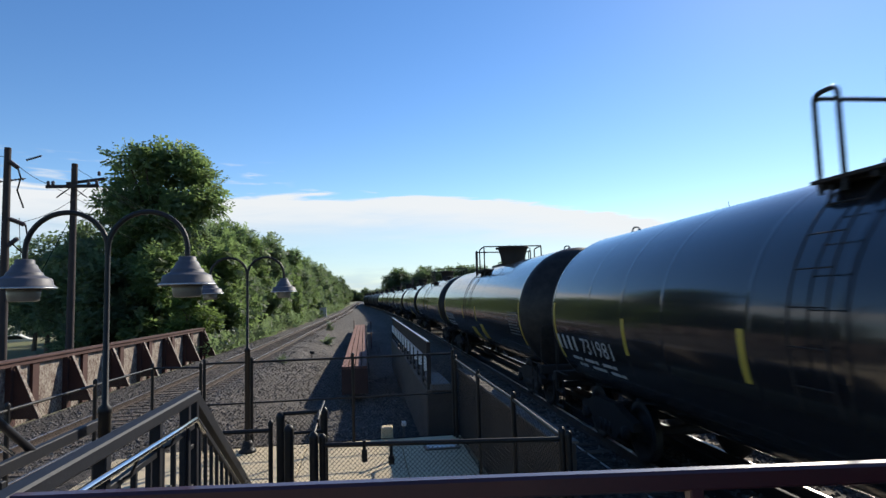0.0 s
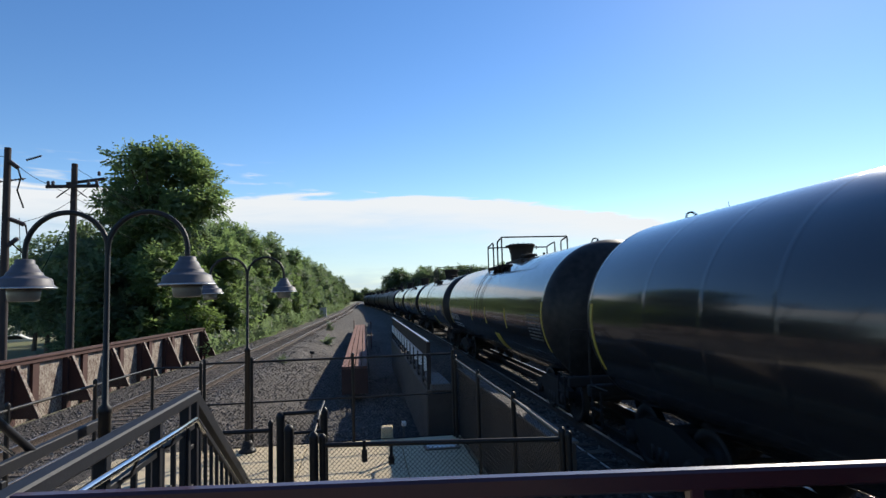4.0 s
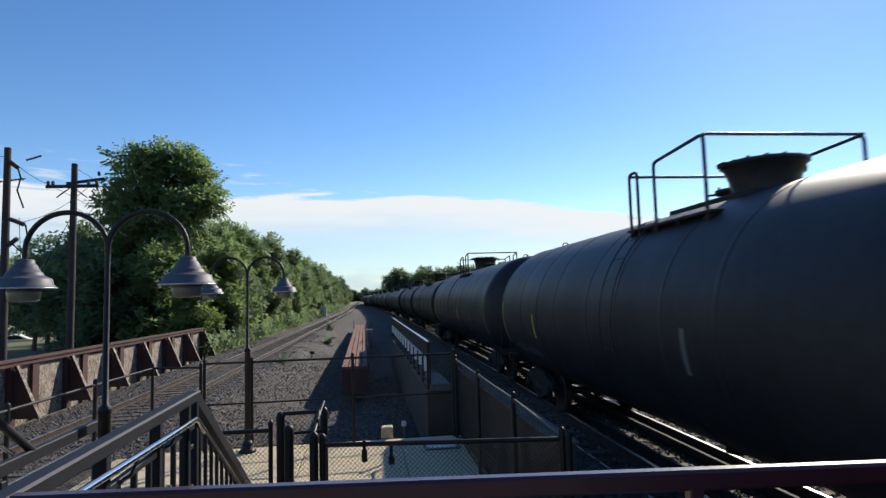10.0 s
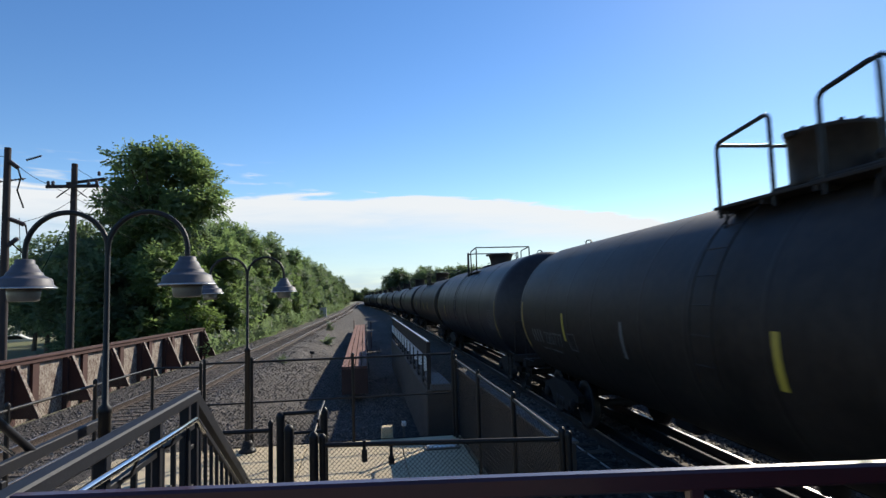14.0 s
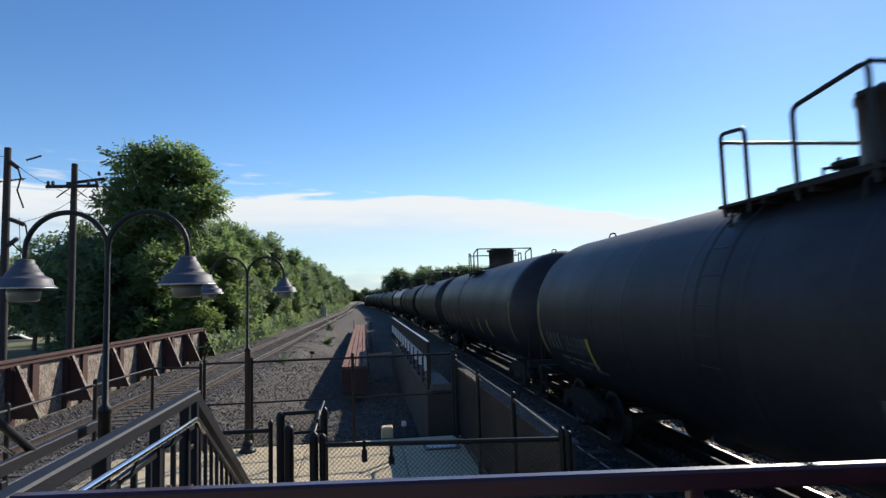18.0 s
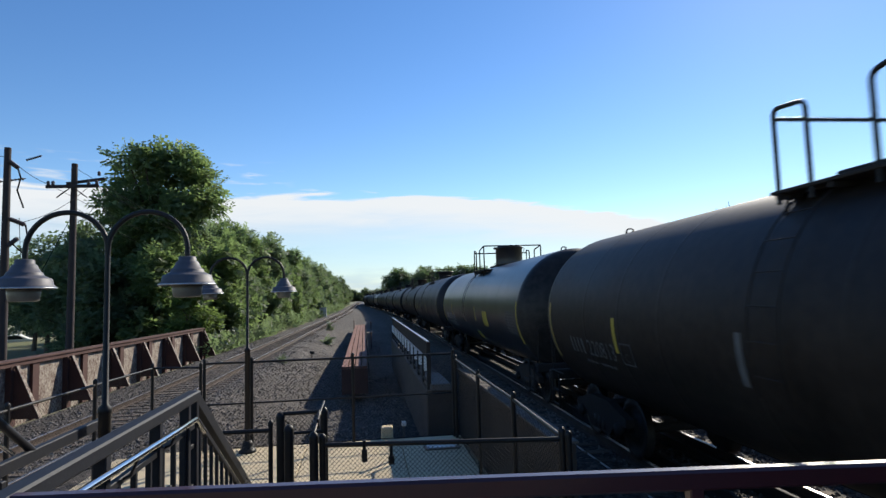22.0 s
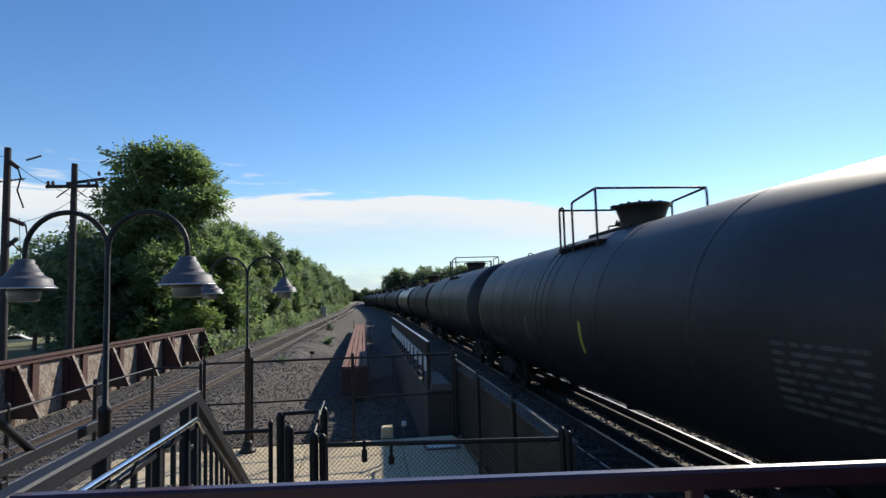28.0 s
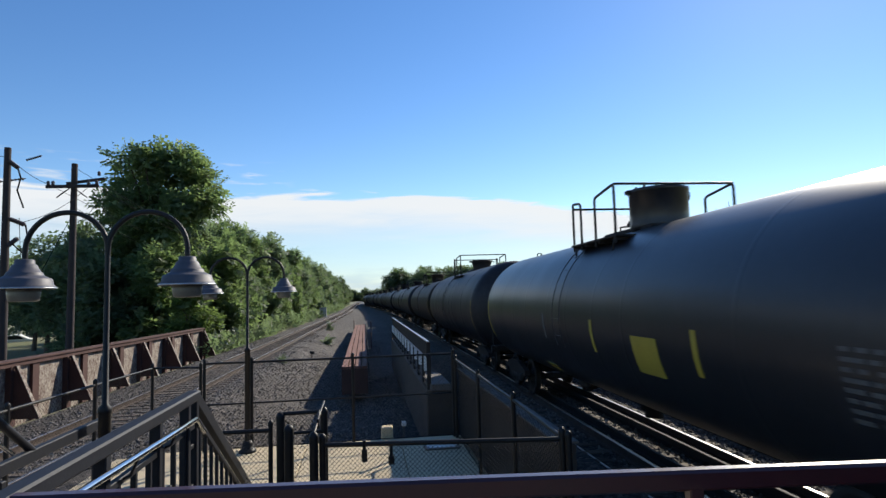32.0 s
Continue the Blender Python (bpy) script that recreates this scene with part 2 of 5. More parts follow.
def right_line(y):
    """The train's track: it swings in beside the empty one, then away with it."""
    if y < 0:
        return 5.01 + 0.0254 * y
    if y < 190:
        return 5.01 + 0.0254 * y - 0.000198 * y * y
    d = min(y, 420.0) - 190.0
    return 2.688 - 0.0498 * d + 0.0004 * d * d + 0.134 * max(0.0, y - 420.0)


def ground_z(x, y):
    """Two ballast beds with a hollow between them."""
    o, r = drift(y), right_line(y)
    dip = -1.3 + 0.95 * min(1.0, max(0.0, (y - 45) / 25))
    left = np.interp(x, [-16 + o, -12 + o, -9.4 + o, -4.9 + o, -2.4 + o], [-1.3, -0.9, -0.195, -0.195, dip])
    right = np.interp(x, [r - 3.2, r - 1.75, r + 3.0, r + 6.0], [dip, -0.02, -0.02, -1.3])
    if y > 920:
        right = -1.3
    return float(max(left if x < -2.4 + o else dip, right) if x < r + 1 else right)


def build_ground():
    xs = [-4000, -1500, -600, -250, -120, -60, -40, -28, -20, -16] + [-14 + 0.45 * i for i in range(60)] + [14, 18, 24, 32, 45, 70, 130, 260, 600, 1500, 4000]
    ys = [-400, -150, -60, -30, -15] + [-8 + 0.6 * i for i in range(120)] + [66 + 4 * i for i in range(24)] + [170, 190, 220, 260, 320, 400, 520, 700, 1000, 1600, 2600, 4600]
    vs, fs, mi = [], [], []
    for y in ys:
        for x in xs:
            rough = noise.noise(Vector((x * 0.9, y * 0.9, 0))) * 0.05 + noise.noise(Vector((x * 0.2, y * 0.2, 3))) * 0.08
            k = 1.0 if abs(x) < 400 else 0.0
            vs.append((x, y, ground_z(x, y) + rough * k * (1.0 if x < -9 or -4.7 < x < 3.3 or x > 9 else 0.15)))
    n = len(xs)
    for j in range(len(ys) - 1):
        for i in range(n - 1):
            fs.append((j * n + i, j * n + i + 1, (j + 1) * n + i + 1, (j + 1) * n + i))
            xm, o = 0.5 * (xs[i] + xs[i + 1]), drift(ys[j])
            wob = 0.9 * noise.noise(Vector((0, ys[j] * 0.3, 7)))
            mi.append(2 if 3.2 < xm < 9.5 and ys[j] < 150 else 0 if -9.9 + o + wob < xm < 9.5 and ys[j] < 900 else 1)
    s = Shape().add(vs, fs, True)
    me = s.mesh("ground", M["ballast"], M["earth"], M["dark_ballast"])
    me.polygons.foreach_set("material_index", mi)
    ob = new("ground", me)
    tagged(ob, "grey-brown ballast between weedy earth banks", "ground", kind="structure")


build_ground()

RAIL = [(-0.07, -0.17), (0.07, -0.17), (0.07, -0.155), (0.012, -0.13), (0.012, -0.045), (0.036, -0.035), (0.036, -0.006), (0.028, 0.0), (-0.028, 0.0), (-0.036, -0.006), (-0.036, -0.035), (-0.012, -0.045), (-0.012, -0.13), (-0.07, -0.155)]


def rail_mesh(offset, line, stations, name, head="railhead", side="rail"):
    """A rail that follows line(y), with a worn bright top."""
    s, n = Shape(), len(RAIL)
    vs = [(line(y) + offset + q[0], y, q[1]) for y in stations for q in RAIL]
    fs, mi = [], []
    for k in range(len(stations) - 1):
        for i in range(n):
            fs.append((k * n + i, k * n + (i + 1) % n, (k + 1) * n + (i + 1) % n, (k + 1) * n + i)[::-1])
            mi.append(1 if RAIL[i][1] > -0.01 and RAIL[(i + 1) % n][1] > -0.01 else 0)
    s.add(vs, fs)
    me = s.mesh(name, M[side], M[head])
    me.polygons.foreach_set("material_index", mi)
    return me


STATIONS = [-60, -30] + list(range(0, 440, 10)) + [500, 600, 750, 900]
for kind_line, words in ((left_line, "empty railway track with brown rusted rails on timber ties"), (right_line, "railway track in shade with polished rails under the train")):
    track = thing("railway_track", (0, 0, 0), words, "track", "railway tracks", "structure")
    high = 0.17 if kind_line is right_line else 0.0
    for off in (-0.7535, 0.7535):
        part("rail", rail_mesh(off, kind_line, STATIONS if high else STATIONS[:-2], "rail"), None, track).location.z = high
    if kind_line is right_line:
        for off in (-0.36, 0.36):
            part("guard_rail", rail_mesh(off, kind_line, list(range(-20, 41, 5)), "guard_rail", "grime", "grime"), None, track).location.z = high

# ---- concrete pad, platform, stairs ----
pad = thing("pavement_slab", (0, 0, 0), "sunlit beige concrete slab with joints below the platform", "pavement", kind="structure")
for i, (x0, x1) in enumerate(((-4.6, -2.95), (-2.94, -1.15), (-1.14, 0.66), (0.67, 2.2))):
    for j, (y0, y1) in enumerate(((2.2, 5.6), (5.61, 9.0), (9.01, 11.72))):
        part("slab", Shape().box(((x0 + x1) / 2, (y0 + y1) / 2, PAD_Z - 0.6), (x1 - x0, y1 - y0, 1.2), bevel=0.012), M["concrete"], pad)
kerb = Shape().box((-1.0, 11.88, PAD_Z - 0.62), (6.6, 0.30, 1.2), bevel=0.02)
part("kerb", kerb, M["concrete"], pad)

platform = thing("platform_deck", (0, 0, 0), "raised concrete platform deck on piers", "platform", kind="structure")
part("deck", Shape().box((-0.1, -9.0, 1.07), (5.4, 22.0, 0.3), bevel=0.02), M["old_concrete"], platform)
part("landing", Shape().box((-2.0, 3.2, 1.12), (1.6, 2.4, 0.2), bevel=0.015), M["old_concrete"], platform)
for x in (-2.0, 2.0):
    for y in (1.3, -6.0, -13.0):
        part("pier", Shape().box((x, y, 0.2), (0.4, 0.4, 1.44), bevel=0.02), M["old_concrete"], platform)
for y in (2.3, 4.1):
    part("pier", Shape().box((-2.0, y, 0.46), (0.3, 0.3, 1.12), bevel=0.02), M["old_concrete"], platform)

stairs = thing("stairs", (0, 0, 0), "concrete steps down from the platform to the slab", "stairs", kind="structure")
for i in range(7):
    part("step", Shape().box((-2.0, 4.54 + 0.28 * i, (1.22 - 0.142 * (i + 1) + PAD_Z) / 2), (1.5, 0.28, 1.22 - 0.142 * (i + 1) - PAD_Z), bevel=0.01), M["old_concrete"], stairs)


def stair_guard():
    """The steel guard beside the landing and the flight."""
    g = thing("stair_railing", (0, 0, 0), "dark grey painted steel stair railing with square pickets", "railing")
    x, y0, y1, top = -1.2, 1.9, 4.37, 2.30
    part("top_rail", Shape().box((x, (y0 + y1) / 2, top - 0.035), (0.085, y1 - y0, 0.07), bevel=0.010), M["grey_steel"], g)
    part("back_rail", Shape().box((x - 1.25, 4.2, 1.83), (0.06, 3.6, 0.09), bevel=0.008), M["grey_steel"], g)
    for y in (y1 - 0.03, y1 - 0.22, 3.6, 2.9, 2.0):
        part("post", Shape().box((x, y, 1.75), (0.06, 0.06, 1.04), bevel=0.006), M["grey_steel"], g)
    for z in (2.06, 1.36):
        part("rail", Shape().box((x, (y0 + y1) / 2, z), (0.035, y1 - y0 - 0.06, 0.035), bevel=0.004), M["grey_steel"], g)
    y = y0 + 0.12
    while y < y1 - 0.1:
        part("picket", Shape().box((x, y, 1.70), (0.028, 0.028, 0.72), bevel=0.002), M["grey_steel"], g)
        y += 0.21
    for z in (1.93, 1.66):
        part("frame_bar", Shape().box((x, y1 - 0.125, z), (0.03, 0.17, 0.03), bevel=0.004), M["grey_steel"], g)
    for q in (0.62, 0.40):
        part("baluster_rail", Shape().box((x, 3.18, 1.36 + q * 0.70), (0.024, 1.35, 0.024), bevel=0.003), M["grey_steel"], g)
    # grab rail
    part("grab_rail", Shape().tube([(x + 0.08, 2.0, 2.185), (x + 0.08, 2.60, 2.18), (x + 0.08, 3.57, 2.155), (x + 0.08, 4.1, 2.145), (x + 0.08, 4.3, 2.02)], 0.019, 10), M["bright_steel"], g, "polished steel grab rail")
    for y in (2.4, 3.1, 3.7):
        part("bracket", Shape().tube([(x + 0.08, y, 2.15), (x + 0.05, y, 2.08), (x, y, 2.06)], 0.008, 6), M["grey_steel"], g)
    # flight, falling away from the landing
    slope = math.degrees(math.atan2(-1.22, 1.92))
    run, drop = 1.92, 1.22
    length = math.hypot(run, drop)
    for dz, wide, high in ((-0.01, 0.05, 0.09), (-0.15, 0.035, 0.04), (-0.86, 0.035, 0.04)):
        part("sloped_rail", Shape().box((x, y1 + run / 2, top - 0.04 - drop / 2 + dz), (wide, length, high), (slope, 0, 0), 0.005), M["grey_steel"], g)
    for i in range(11):
        q = (i + 0.7) / 11.4
        part("picket", Shape().box((x, y1 + run * q, top - 0.04 - drop * q - 0.50), (0.024, 0.024, 0.72), bevel=0.002), M["grey_steel"], g)
    part("post", Shape().box((x, y1 + run, 0.47), (0.06, 0.06, 1.16), bevel=0.006), M["grey_steel"], g)
    part("brace_bar", Shape().tube([(x - 1.25, 4.05, 2.36), (x - 1.25, 4.74, 1.87)], 0.030, 10), M["grey_steel"], g)
    part("brace_post", Shape().box((x - 1.25, 4.05, 1.80), (0.05, 0.05, 1.16), bevel=0.005), M["grey_steel"], g)
    part("short_grab", Shape().tube([(x - 1.24, 4.25, 2.06), (x - 1.24, 4.5, 1.90)], 0.014, 8), M["bright_steel"], g, "polished steel grab rail")
    part("far_post", Shape().box((x - 1.25, 5.95, 0.95), (0.06, 0.06, 1.7), bevel=0.006), M["grey_steel"], g)
    part("far_post", Shape().box((x - 1.25, y1, 1.48), (0.06, 0.06, 0.55), bevel=0.006), M["grey_steel"], g)


stair_guard()


def front_guard():
    """The glossy rail in front of the camera."""
    a, b = Vector((-3.2, 2.3675, 2.30)), Vector((2.55, 1.7625, 2.295))
    turn = math.degrees(math.atan2(b.y - a.y, b.x - a.x))
    mid, length = (a + b) / 2, (b - a).length
    g = thing("platform_railing", (0, 0, 0), "dark maroon painted steel guard rail along the platform edge", "railing")
    part("top_rail", Shape().box(mid - Vector((0, 0, 0.035)), (length, 0.055, 0.07), (0, 0.05, turn), 0.010), M["maroon"], g)
    for i in range(6):
        p = a.lerp(b, (i + 0.5) / 6)
        part("post", Shape().box((p.x, p.y, 1.725), (0.05, 0.05, 1.08), (0, 0, turn), 0.006), M["maroon"], g)
    part("bottom_rail", Shape().box((mid.x, mid.y, 1.34), (length, 0.04, 0.04), (0, 0, turn), 0.005), M["maroon"], g)


front_guard()


# ---- chain-link fences ----
def chain_panel(a, b, z0, z1, pitch, wire=0.0022):
    """Woven wire between two posts: straight diagonal wires, two ways."""
    a, b = Vector(a), Vector(b)
    d = (b - a)
    w, h = d.length, z1 - z0
    d.normalize()
    nrm = Vector((-d.y, d.x, 0))
    s = Shape()
    for way in (0, 1):
        k = -h
        while k < w:
            u0, u1 = max(0.0, k), min(w, k + h)
            if u1 - u0 > 0.01:
                v0, v1 = u0 - k, u1 - k
                if way:
                    v0, v1 = h - v0, h - v1
                p, q = a + d * u0, a + d * u1
                off = nrm * (wire if way else -wire)
                s.tube([(p.x + off.x, p.y + off.y, z0 + v0), (q.x + off.x, q.y + off.y, z0 + v1)], wire, 3, False)
            k += pitch
    return s


def fence(points, z0, top, pitch, label, mid=None, post_r=0.03, rail_r=0.021, over=0.05, wire=0.0022):
    f = thing("chain_link_fence", (points[0][0], points[0][1], z0), label, "fence", "chain-link fences")
    inv = Matrix.Translation((-points[0][0], -points[0][1], -z0))
    def put(name, s, m):
        s.v = [tuple(inv @ Vector(p)) for p in s.v]
        return part(name, s, m, f)
    for i, p in enumerate(points):
        post = put("post", Shape().tube([(p[0], p[1], z0), (p[0], p[1], top + over)], post_r, 12), M["black_steel"])
        cap = Shape().lathe([(post_r + 0.004, 0), (post_r + 0.004, 0.02), (post_r * 0.8, 0.038), (post_r * 0.3, 0.05), (0.001, 0.052)], 12, (p[0], p[1], top + over))
        put("post_cap", cap, M["black_steel"])
        if i:
            q = points[i - 1]
            put("top_rail", Shape().tube([(q[0], q[1], top), (p[0], p[1], top)], rail_r, 8), M["black_steel"])
            if mid:
                put("mid_rail", Shape().tube([(q[0], q[1], mid), (p[0], p[1], mid)], rail_r * 0.8, 8), M["black_steel"])
            put("bottom_wire", Shape().tube([(q[0], q[1], z0 + 0.06), (p[0], p[1], z0 + 0.06)], 0.006, 6), M["wire"])
            put("wire_mesh", chain_panel((q[0], q[1], 0), (p[0], p[1], 0), z0 + 0.05, top, pitch, wire), M["wire"])
    return f


fence([(-3.1, 11.92), (-2.21, 11.92), (-0.25, 11.92), (1.78, 11.92)], PAD_Z - 0.04, 1.73, 0.07, "black chain-link fence across the far edge of the slab", 0.94, wire=0.0016)
fence([(1.8, 11.7), (1.79, 9.3), (1.78, 7.0), (1.72, 4.9)], PAD_Z, 1.63, 0.06, "black chain-link fence between the slab and the train", None, wire=0.0018)
fence([(-3.2, 12.05), (-4.18, 12.3), (-4.3, 10.1), (-4.42, 8.0), (-4.5, 5.5)], PAD_Z - 0.25, 1.65, 0.075, "black chain-link fence beside the empty track", None, wire=0.0016)
fence([(-0.38, 5.25), (1.68, 4.95)], PAD_Z, 1.65, 0.040, "black fine-mesh chain-link fence below the platform", None, wire=0.0022)
fence([(-1.75, 6.0), (-0.93, 5.97)], PAD_Z, 1.65, 0.045, "black chain-link fence panel beside the gate", None, 0.022, wire=0.0022)


def gate():
    g = thing("fence_gate", (-0.82, 5.87, PAD_Z), "closed black chain-link gate between thick posts", "gate")
    def post(x, y, z, r):
        s = Shape().tube([(x + 0.82, y - 5.87, 0), (x + 0.82, y - 5.87, z - PAD_Z)], r, 14)
        s.lathe([(r + 0.004, 0), (r + 0.004, 0.02), (r * 0.85, 0.045), (r * 0.4, 0.06), (0.001, 0.064)], 14, (x + 0.82, y - 5.87, z - PAD_Z))
        part("post", s, M["black_steel"], g)
    post(-0.82, 5.87, 1.78, 0.04)
    post(-0.69, 5.45, 1.74, 0.042)
    post(-0.45, 5.2, 1.72, 0.038)
    post(-0.41, 5.9, 1.80, 0.036)
    mesh_panel = chain_panel((0.0, 0.0, 0), (0.41, 0.03, 0), 0.1, 1.72, 0.045)
    part("wire_mesh", mesh_panel, M["wire"], g)
    part("top_rail", Shape().tube([(0, 0, 1.74), (0.41, 0.03, 1.74)], 0.02, 8), M["black_steel"], g)
    part("mid_rail", Shape().tube([(0, 0, 1.55), (0.41, 0.03, 1.55)], 0.016, 8), M["black_steel"], g)
    part("latch", Shape().tube([(0.37, -0.66, 1.68), (0.40, -0.4, 1.80), (0.41, 0.03, 1.83)], 0.014, 8), M["black_steel"], g)
    part("latch_plate", Shape().box((0.395, -0.45, 1.76), (0.02, 0.16, 0.10), (20, 0, 0), 0.004), M["grey_steel"], g)


gate()


# ---- raised walkway with its railing, and the rusted girders ----
def walkway():
    w = thing("walkway_wall", (1.85, 14.4, -1.0), "old concrete retaining wall carrying a steel railing", "wall", kind="structure")
    # Wall faces take the darkened concrete; block and coping keep the lighter one.
    part("wall", Shape().box((0, 9.4, 0.79), (0.72, 18.8, 1.62), bevel=0.03), M["shaded_concrete"], w)
    part("side_wall", Shape().box((0.14, -5.60, 0.97), (0.18, 6.2, 2.86), bevel=0.015), M["shaded_concrete"], w)
    part("wall_coping", Shape().box((0.14, -5.60, 2.415), (0.24, 6.2, 0.03), bevel=0.008), M["old_concrete"], w)
    part("end_block", Shape().box((-0.02, 1.0, 1.68), (0.50, 2.2, 0.18), bevel=0.02), M["old_concrete"], w)


walkway()


def walkway_railing():
    r = thing("walkway_railing", (1.56, 14.5, 0.62), "weathered steel railing with flat balusters on a concrete wall", "railing")
    part("end_plate", Shape().box((0.0, -0.05, 0.58), (0.10, 0.06, 1.16), bevel=0.008), M["grime"], r)
    part("panel", Shape().box((0.02, 9.1, 0.95), (0.02, 18.2, 0.40), bevel=0.004), M["grime"], r)
    part("top_rail", Shape().box((0.0, 9.1, 1.17), (0.07, 18.3, 0.03), bevel=0.006), M["galvanised"], r)
    part("mid_rail", Shape().box((-0.01, 9.1, 0.73), (0.05, 18.3, 0.025), bevel=0.006), M["galvanised"], r)
    part("low_rail", Shape().box((0.0, 9.1, 0.14), (0.05, 18.3, 0.05), bevel=0.006), M["grime"], r)
    for i in range(13):
        y = 0.75 + 1.45 * i
        # White balusters stand in for sunlit patches between the posts, sunlight as paint.
        part("baluster", Shape().box((0.0, y, 0.54), (0.085, 0.03, 0.36), bevel=0.005), M["white_paint"], r)
        part("post", Shape().box((0.0, y + 0.55, 0.36), (0.07, 0.05, 0.72), bevel=0.005), M["grime"], r)


walkway_railing()


def deck_edge():
    e = thing("deck_edge_beam", (3.98, 2.0, -0.5), "low dark steel edge beam beside the train's track", "beam", kind="structure")
    part("web", Shape().box((0, 11.0, 0.2), (0.03, 22.0, 0.56)), M["grime"], e)
    part("top_angle", Shape().box((0.0, 11.0, 0.485), (0.035, 22.0, 0.02), bevel=0.004), M["galvanised"], e)


deck_edge()


def middle_girder():
    g = thing("deck_girder", (-0.43, 24.2, -0.95), "rusted steel girder end with ribbed top plates", "girder")
    L = 38.0
    part("front_plate", Shape().box((0, 0.02, 0.5), (1.06, 0.04, 1.0), bevel=0.004), M["rust"], g)
    for x in (-0.5, 0.5):
        part("web", Shape().box((x, L / 2 + 0.05, 0.5), (0.03, L, 1.0)), M["rust"], g)
    for i in range(4):
        part("top_plank", Shape().box((-0.405 + 0.27 * i, L / 2, 1.06), (0.235, L, 0.10), (0, 0, 0), 0.012), M["lit_rust"], g)
    # Added dark plate that stands in for the girder's shaded right side.
    part("edge_plate", Shape().box((0.575, L / 2, 0.98), (0.02, L, 0.5), bevel=0.004), M["grime"], g)
    for i in range(9):
        part("cross_bar", Shape().box((0, 2.0 + 4.2 * i, 0.97), (1.1, 0.10, 0.07)), M["rust"], g)


middle_girder()


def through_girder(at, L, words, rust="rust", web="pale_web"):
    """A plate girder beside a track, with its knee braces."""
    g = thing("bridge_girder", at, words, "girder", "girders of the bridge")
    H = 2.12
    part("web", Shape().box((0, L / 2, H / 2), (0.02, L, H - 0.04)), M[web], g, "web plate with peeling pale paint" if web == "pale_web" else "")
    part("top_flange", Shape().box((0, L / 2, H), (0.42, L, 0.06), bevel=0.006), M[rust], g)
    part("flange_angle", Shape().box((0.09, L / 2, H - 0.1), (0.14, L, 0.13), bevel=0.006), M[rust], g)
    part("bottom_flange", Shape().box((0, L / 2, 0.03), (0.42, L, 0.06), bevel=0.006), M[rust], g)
    part("end_plate", Shape().box((0.05, L - 0.02, H / 2), (0.4, 0.05, H - 0.08)), M[rust], g)
    part("cover_strip", Shape().tube([(0, 0, H + 0.035), (0, L, H + 0.035)], 0.012, 6), M[rust], g)
    y = 1.2
    while y < L:
        if y + 1.25 < L:
            part("stiffener", Shape().box((0.06, y + 1.25, H / 2 - 0.04), (0.10, 0.36, H - 0.2), bevel=0.005), M[rust], g)
        part("stiffener", Shape().box((0.10, y, H / 2 - 0.04), (0.16, 0.28, H - 0.2), bevel=0.005), M[rust], g)
        k = Shape().extrude([(0.16, 1.98), (0.28, 1.98), (0.95, 0.40), (0.82, 0.40)], y - 0.012, y + 0.012)
        part("knee_brace", k, M[rust], g)
        # Default colours hold light: gusset dark for shade, brace edge pale for sun.
        part("gusset", Shape().extrude([(0.02, 1.86), (0.2, 1.86), (0.80, 0.45), (0.02, 0.45)], y - 0.006, y + 0.006), M[rust], g)
        part("brace_cap", Shape().box((0.615, y, 1.20), (0.016, 0.15, 1.72), (0, -22.98, 0), 0.003), M[web], g, "brace edge coloured pale for sunlight" if web == "pale_web" else "")
        y += 3.1


through_girder(Matrix.Translation((-10.71, 2.0, -0.75)) @ pose(0, 0, 0, 0, 0, -math.degrees(math.atan(0.021))), 35.6, "rusted plate girder with peeling paint and knee braces")
# Right-hand girder all in grime: the shade on its face put into colour.
through_girder(pose(7.58, 46.0, -1.47, 0, 0, 180), 46.0, "plate girder behind the train, coloured dark for its shade", "grime", "grime")


# ---- tank cars ----
RAIL_Z = 0.17                                   # the train's track lies this much above the empty one
TANK_Z, HEAD = 2.45 - RAIL_Z, 0.72
SHELL = {"r": 1.58}                            # radius of the shell in hand; insulated jackets are wider
LOW_STRIP, HIGH_STRIP = 2.00 - RAIL_Z, 2.52 - RAIL_Z


def on_shell(y0, y1, z0, z1, side=-1, lift=0.006, n=5):
    """A thin patch that lies on the tank's flank, between heights z0 and z1."""
    s = Shape()
    a0, a1 = (math.asin(max(-0.99, min(0.99, (z - TANK_Z) / SHELL["r"]))) for z in (z0, z1))
    vs = []
    for k in (0.0, 1.0):
        r = SHELL["r"] + lift * k
        for i in range(n + 1):
            a = a0 + (a1 - a0) * i / n
            for y in (y0, y1):
                vs.append((side * r * math.cos(a), y, TANK_Z + r * math.sin(a)))
    m = 2 * (n + 1)
    fs = []
    for i in range(n):
        q = (m + 2 * i, m + 2 * i + 1, m + 2 * i + 3, m + 2 * i + 2)
        fs.append(q if side > 0 else q[::-1])
        fs.append((2 * i, 2 * i + 2, m + 2 * i + 2, m + 2 * i))
        fs.append((2 * i + 1, m + 2 * i + 1, m + 2 * i + 3, 2 * i + 3))
    fs.append((0, m, m + 1, 1))
    fs.append((m - 2, m - 1, 2 * m - 1, 2 * m - 2))
    return s.add(vs, fs)


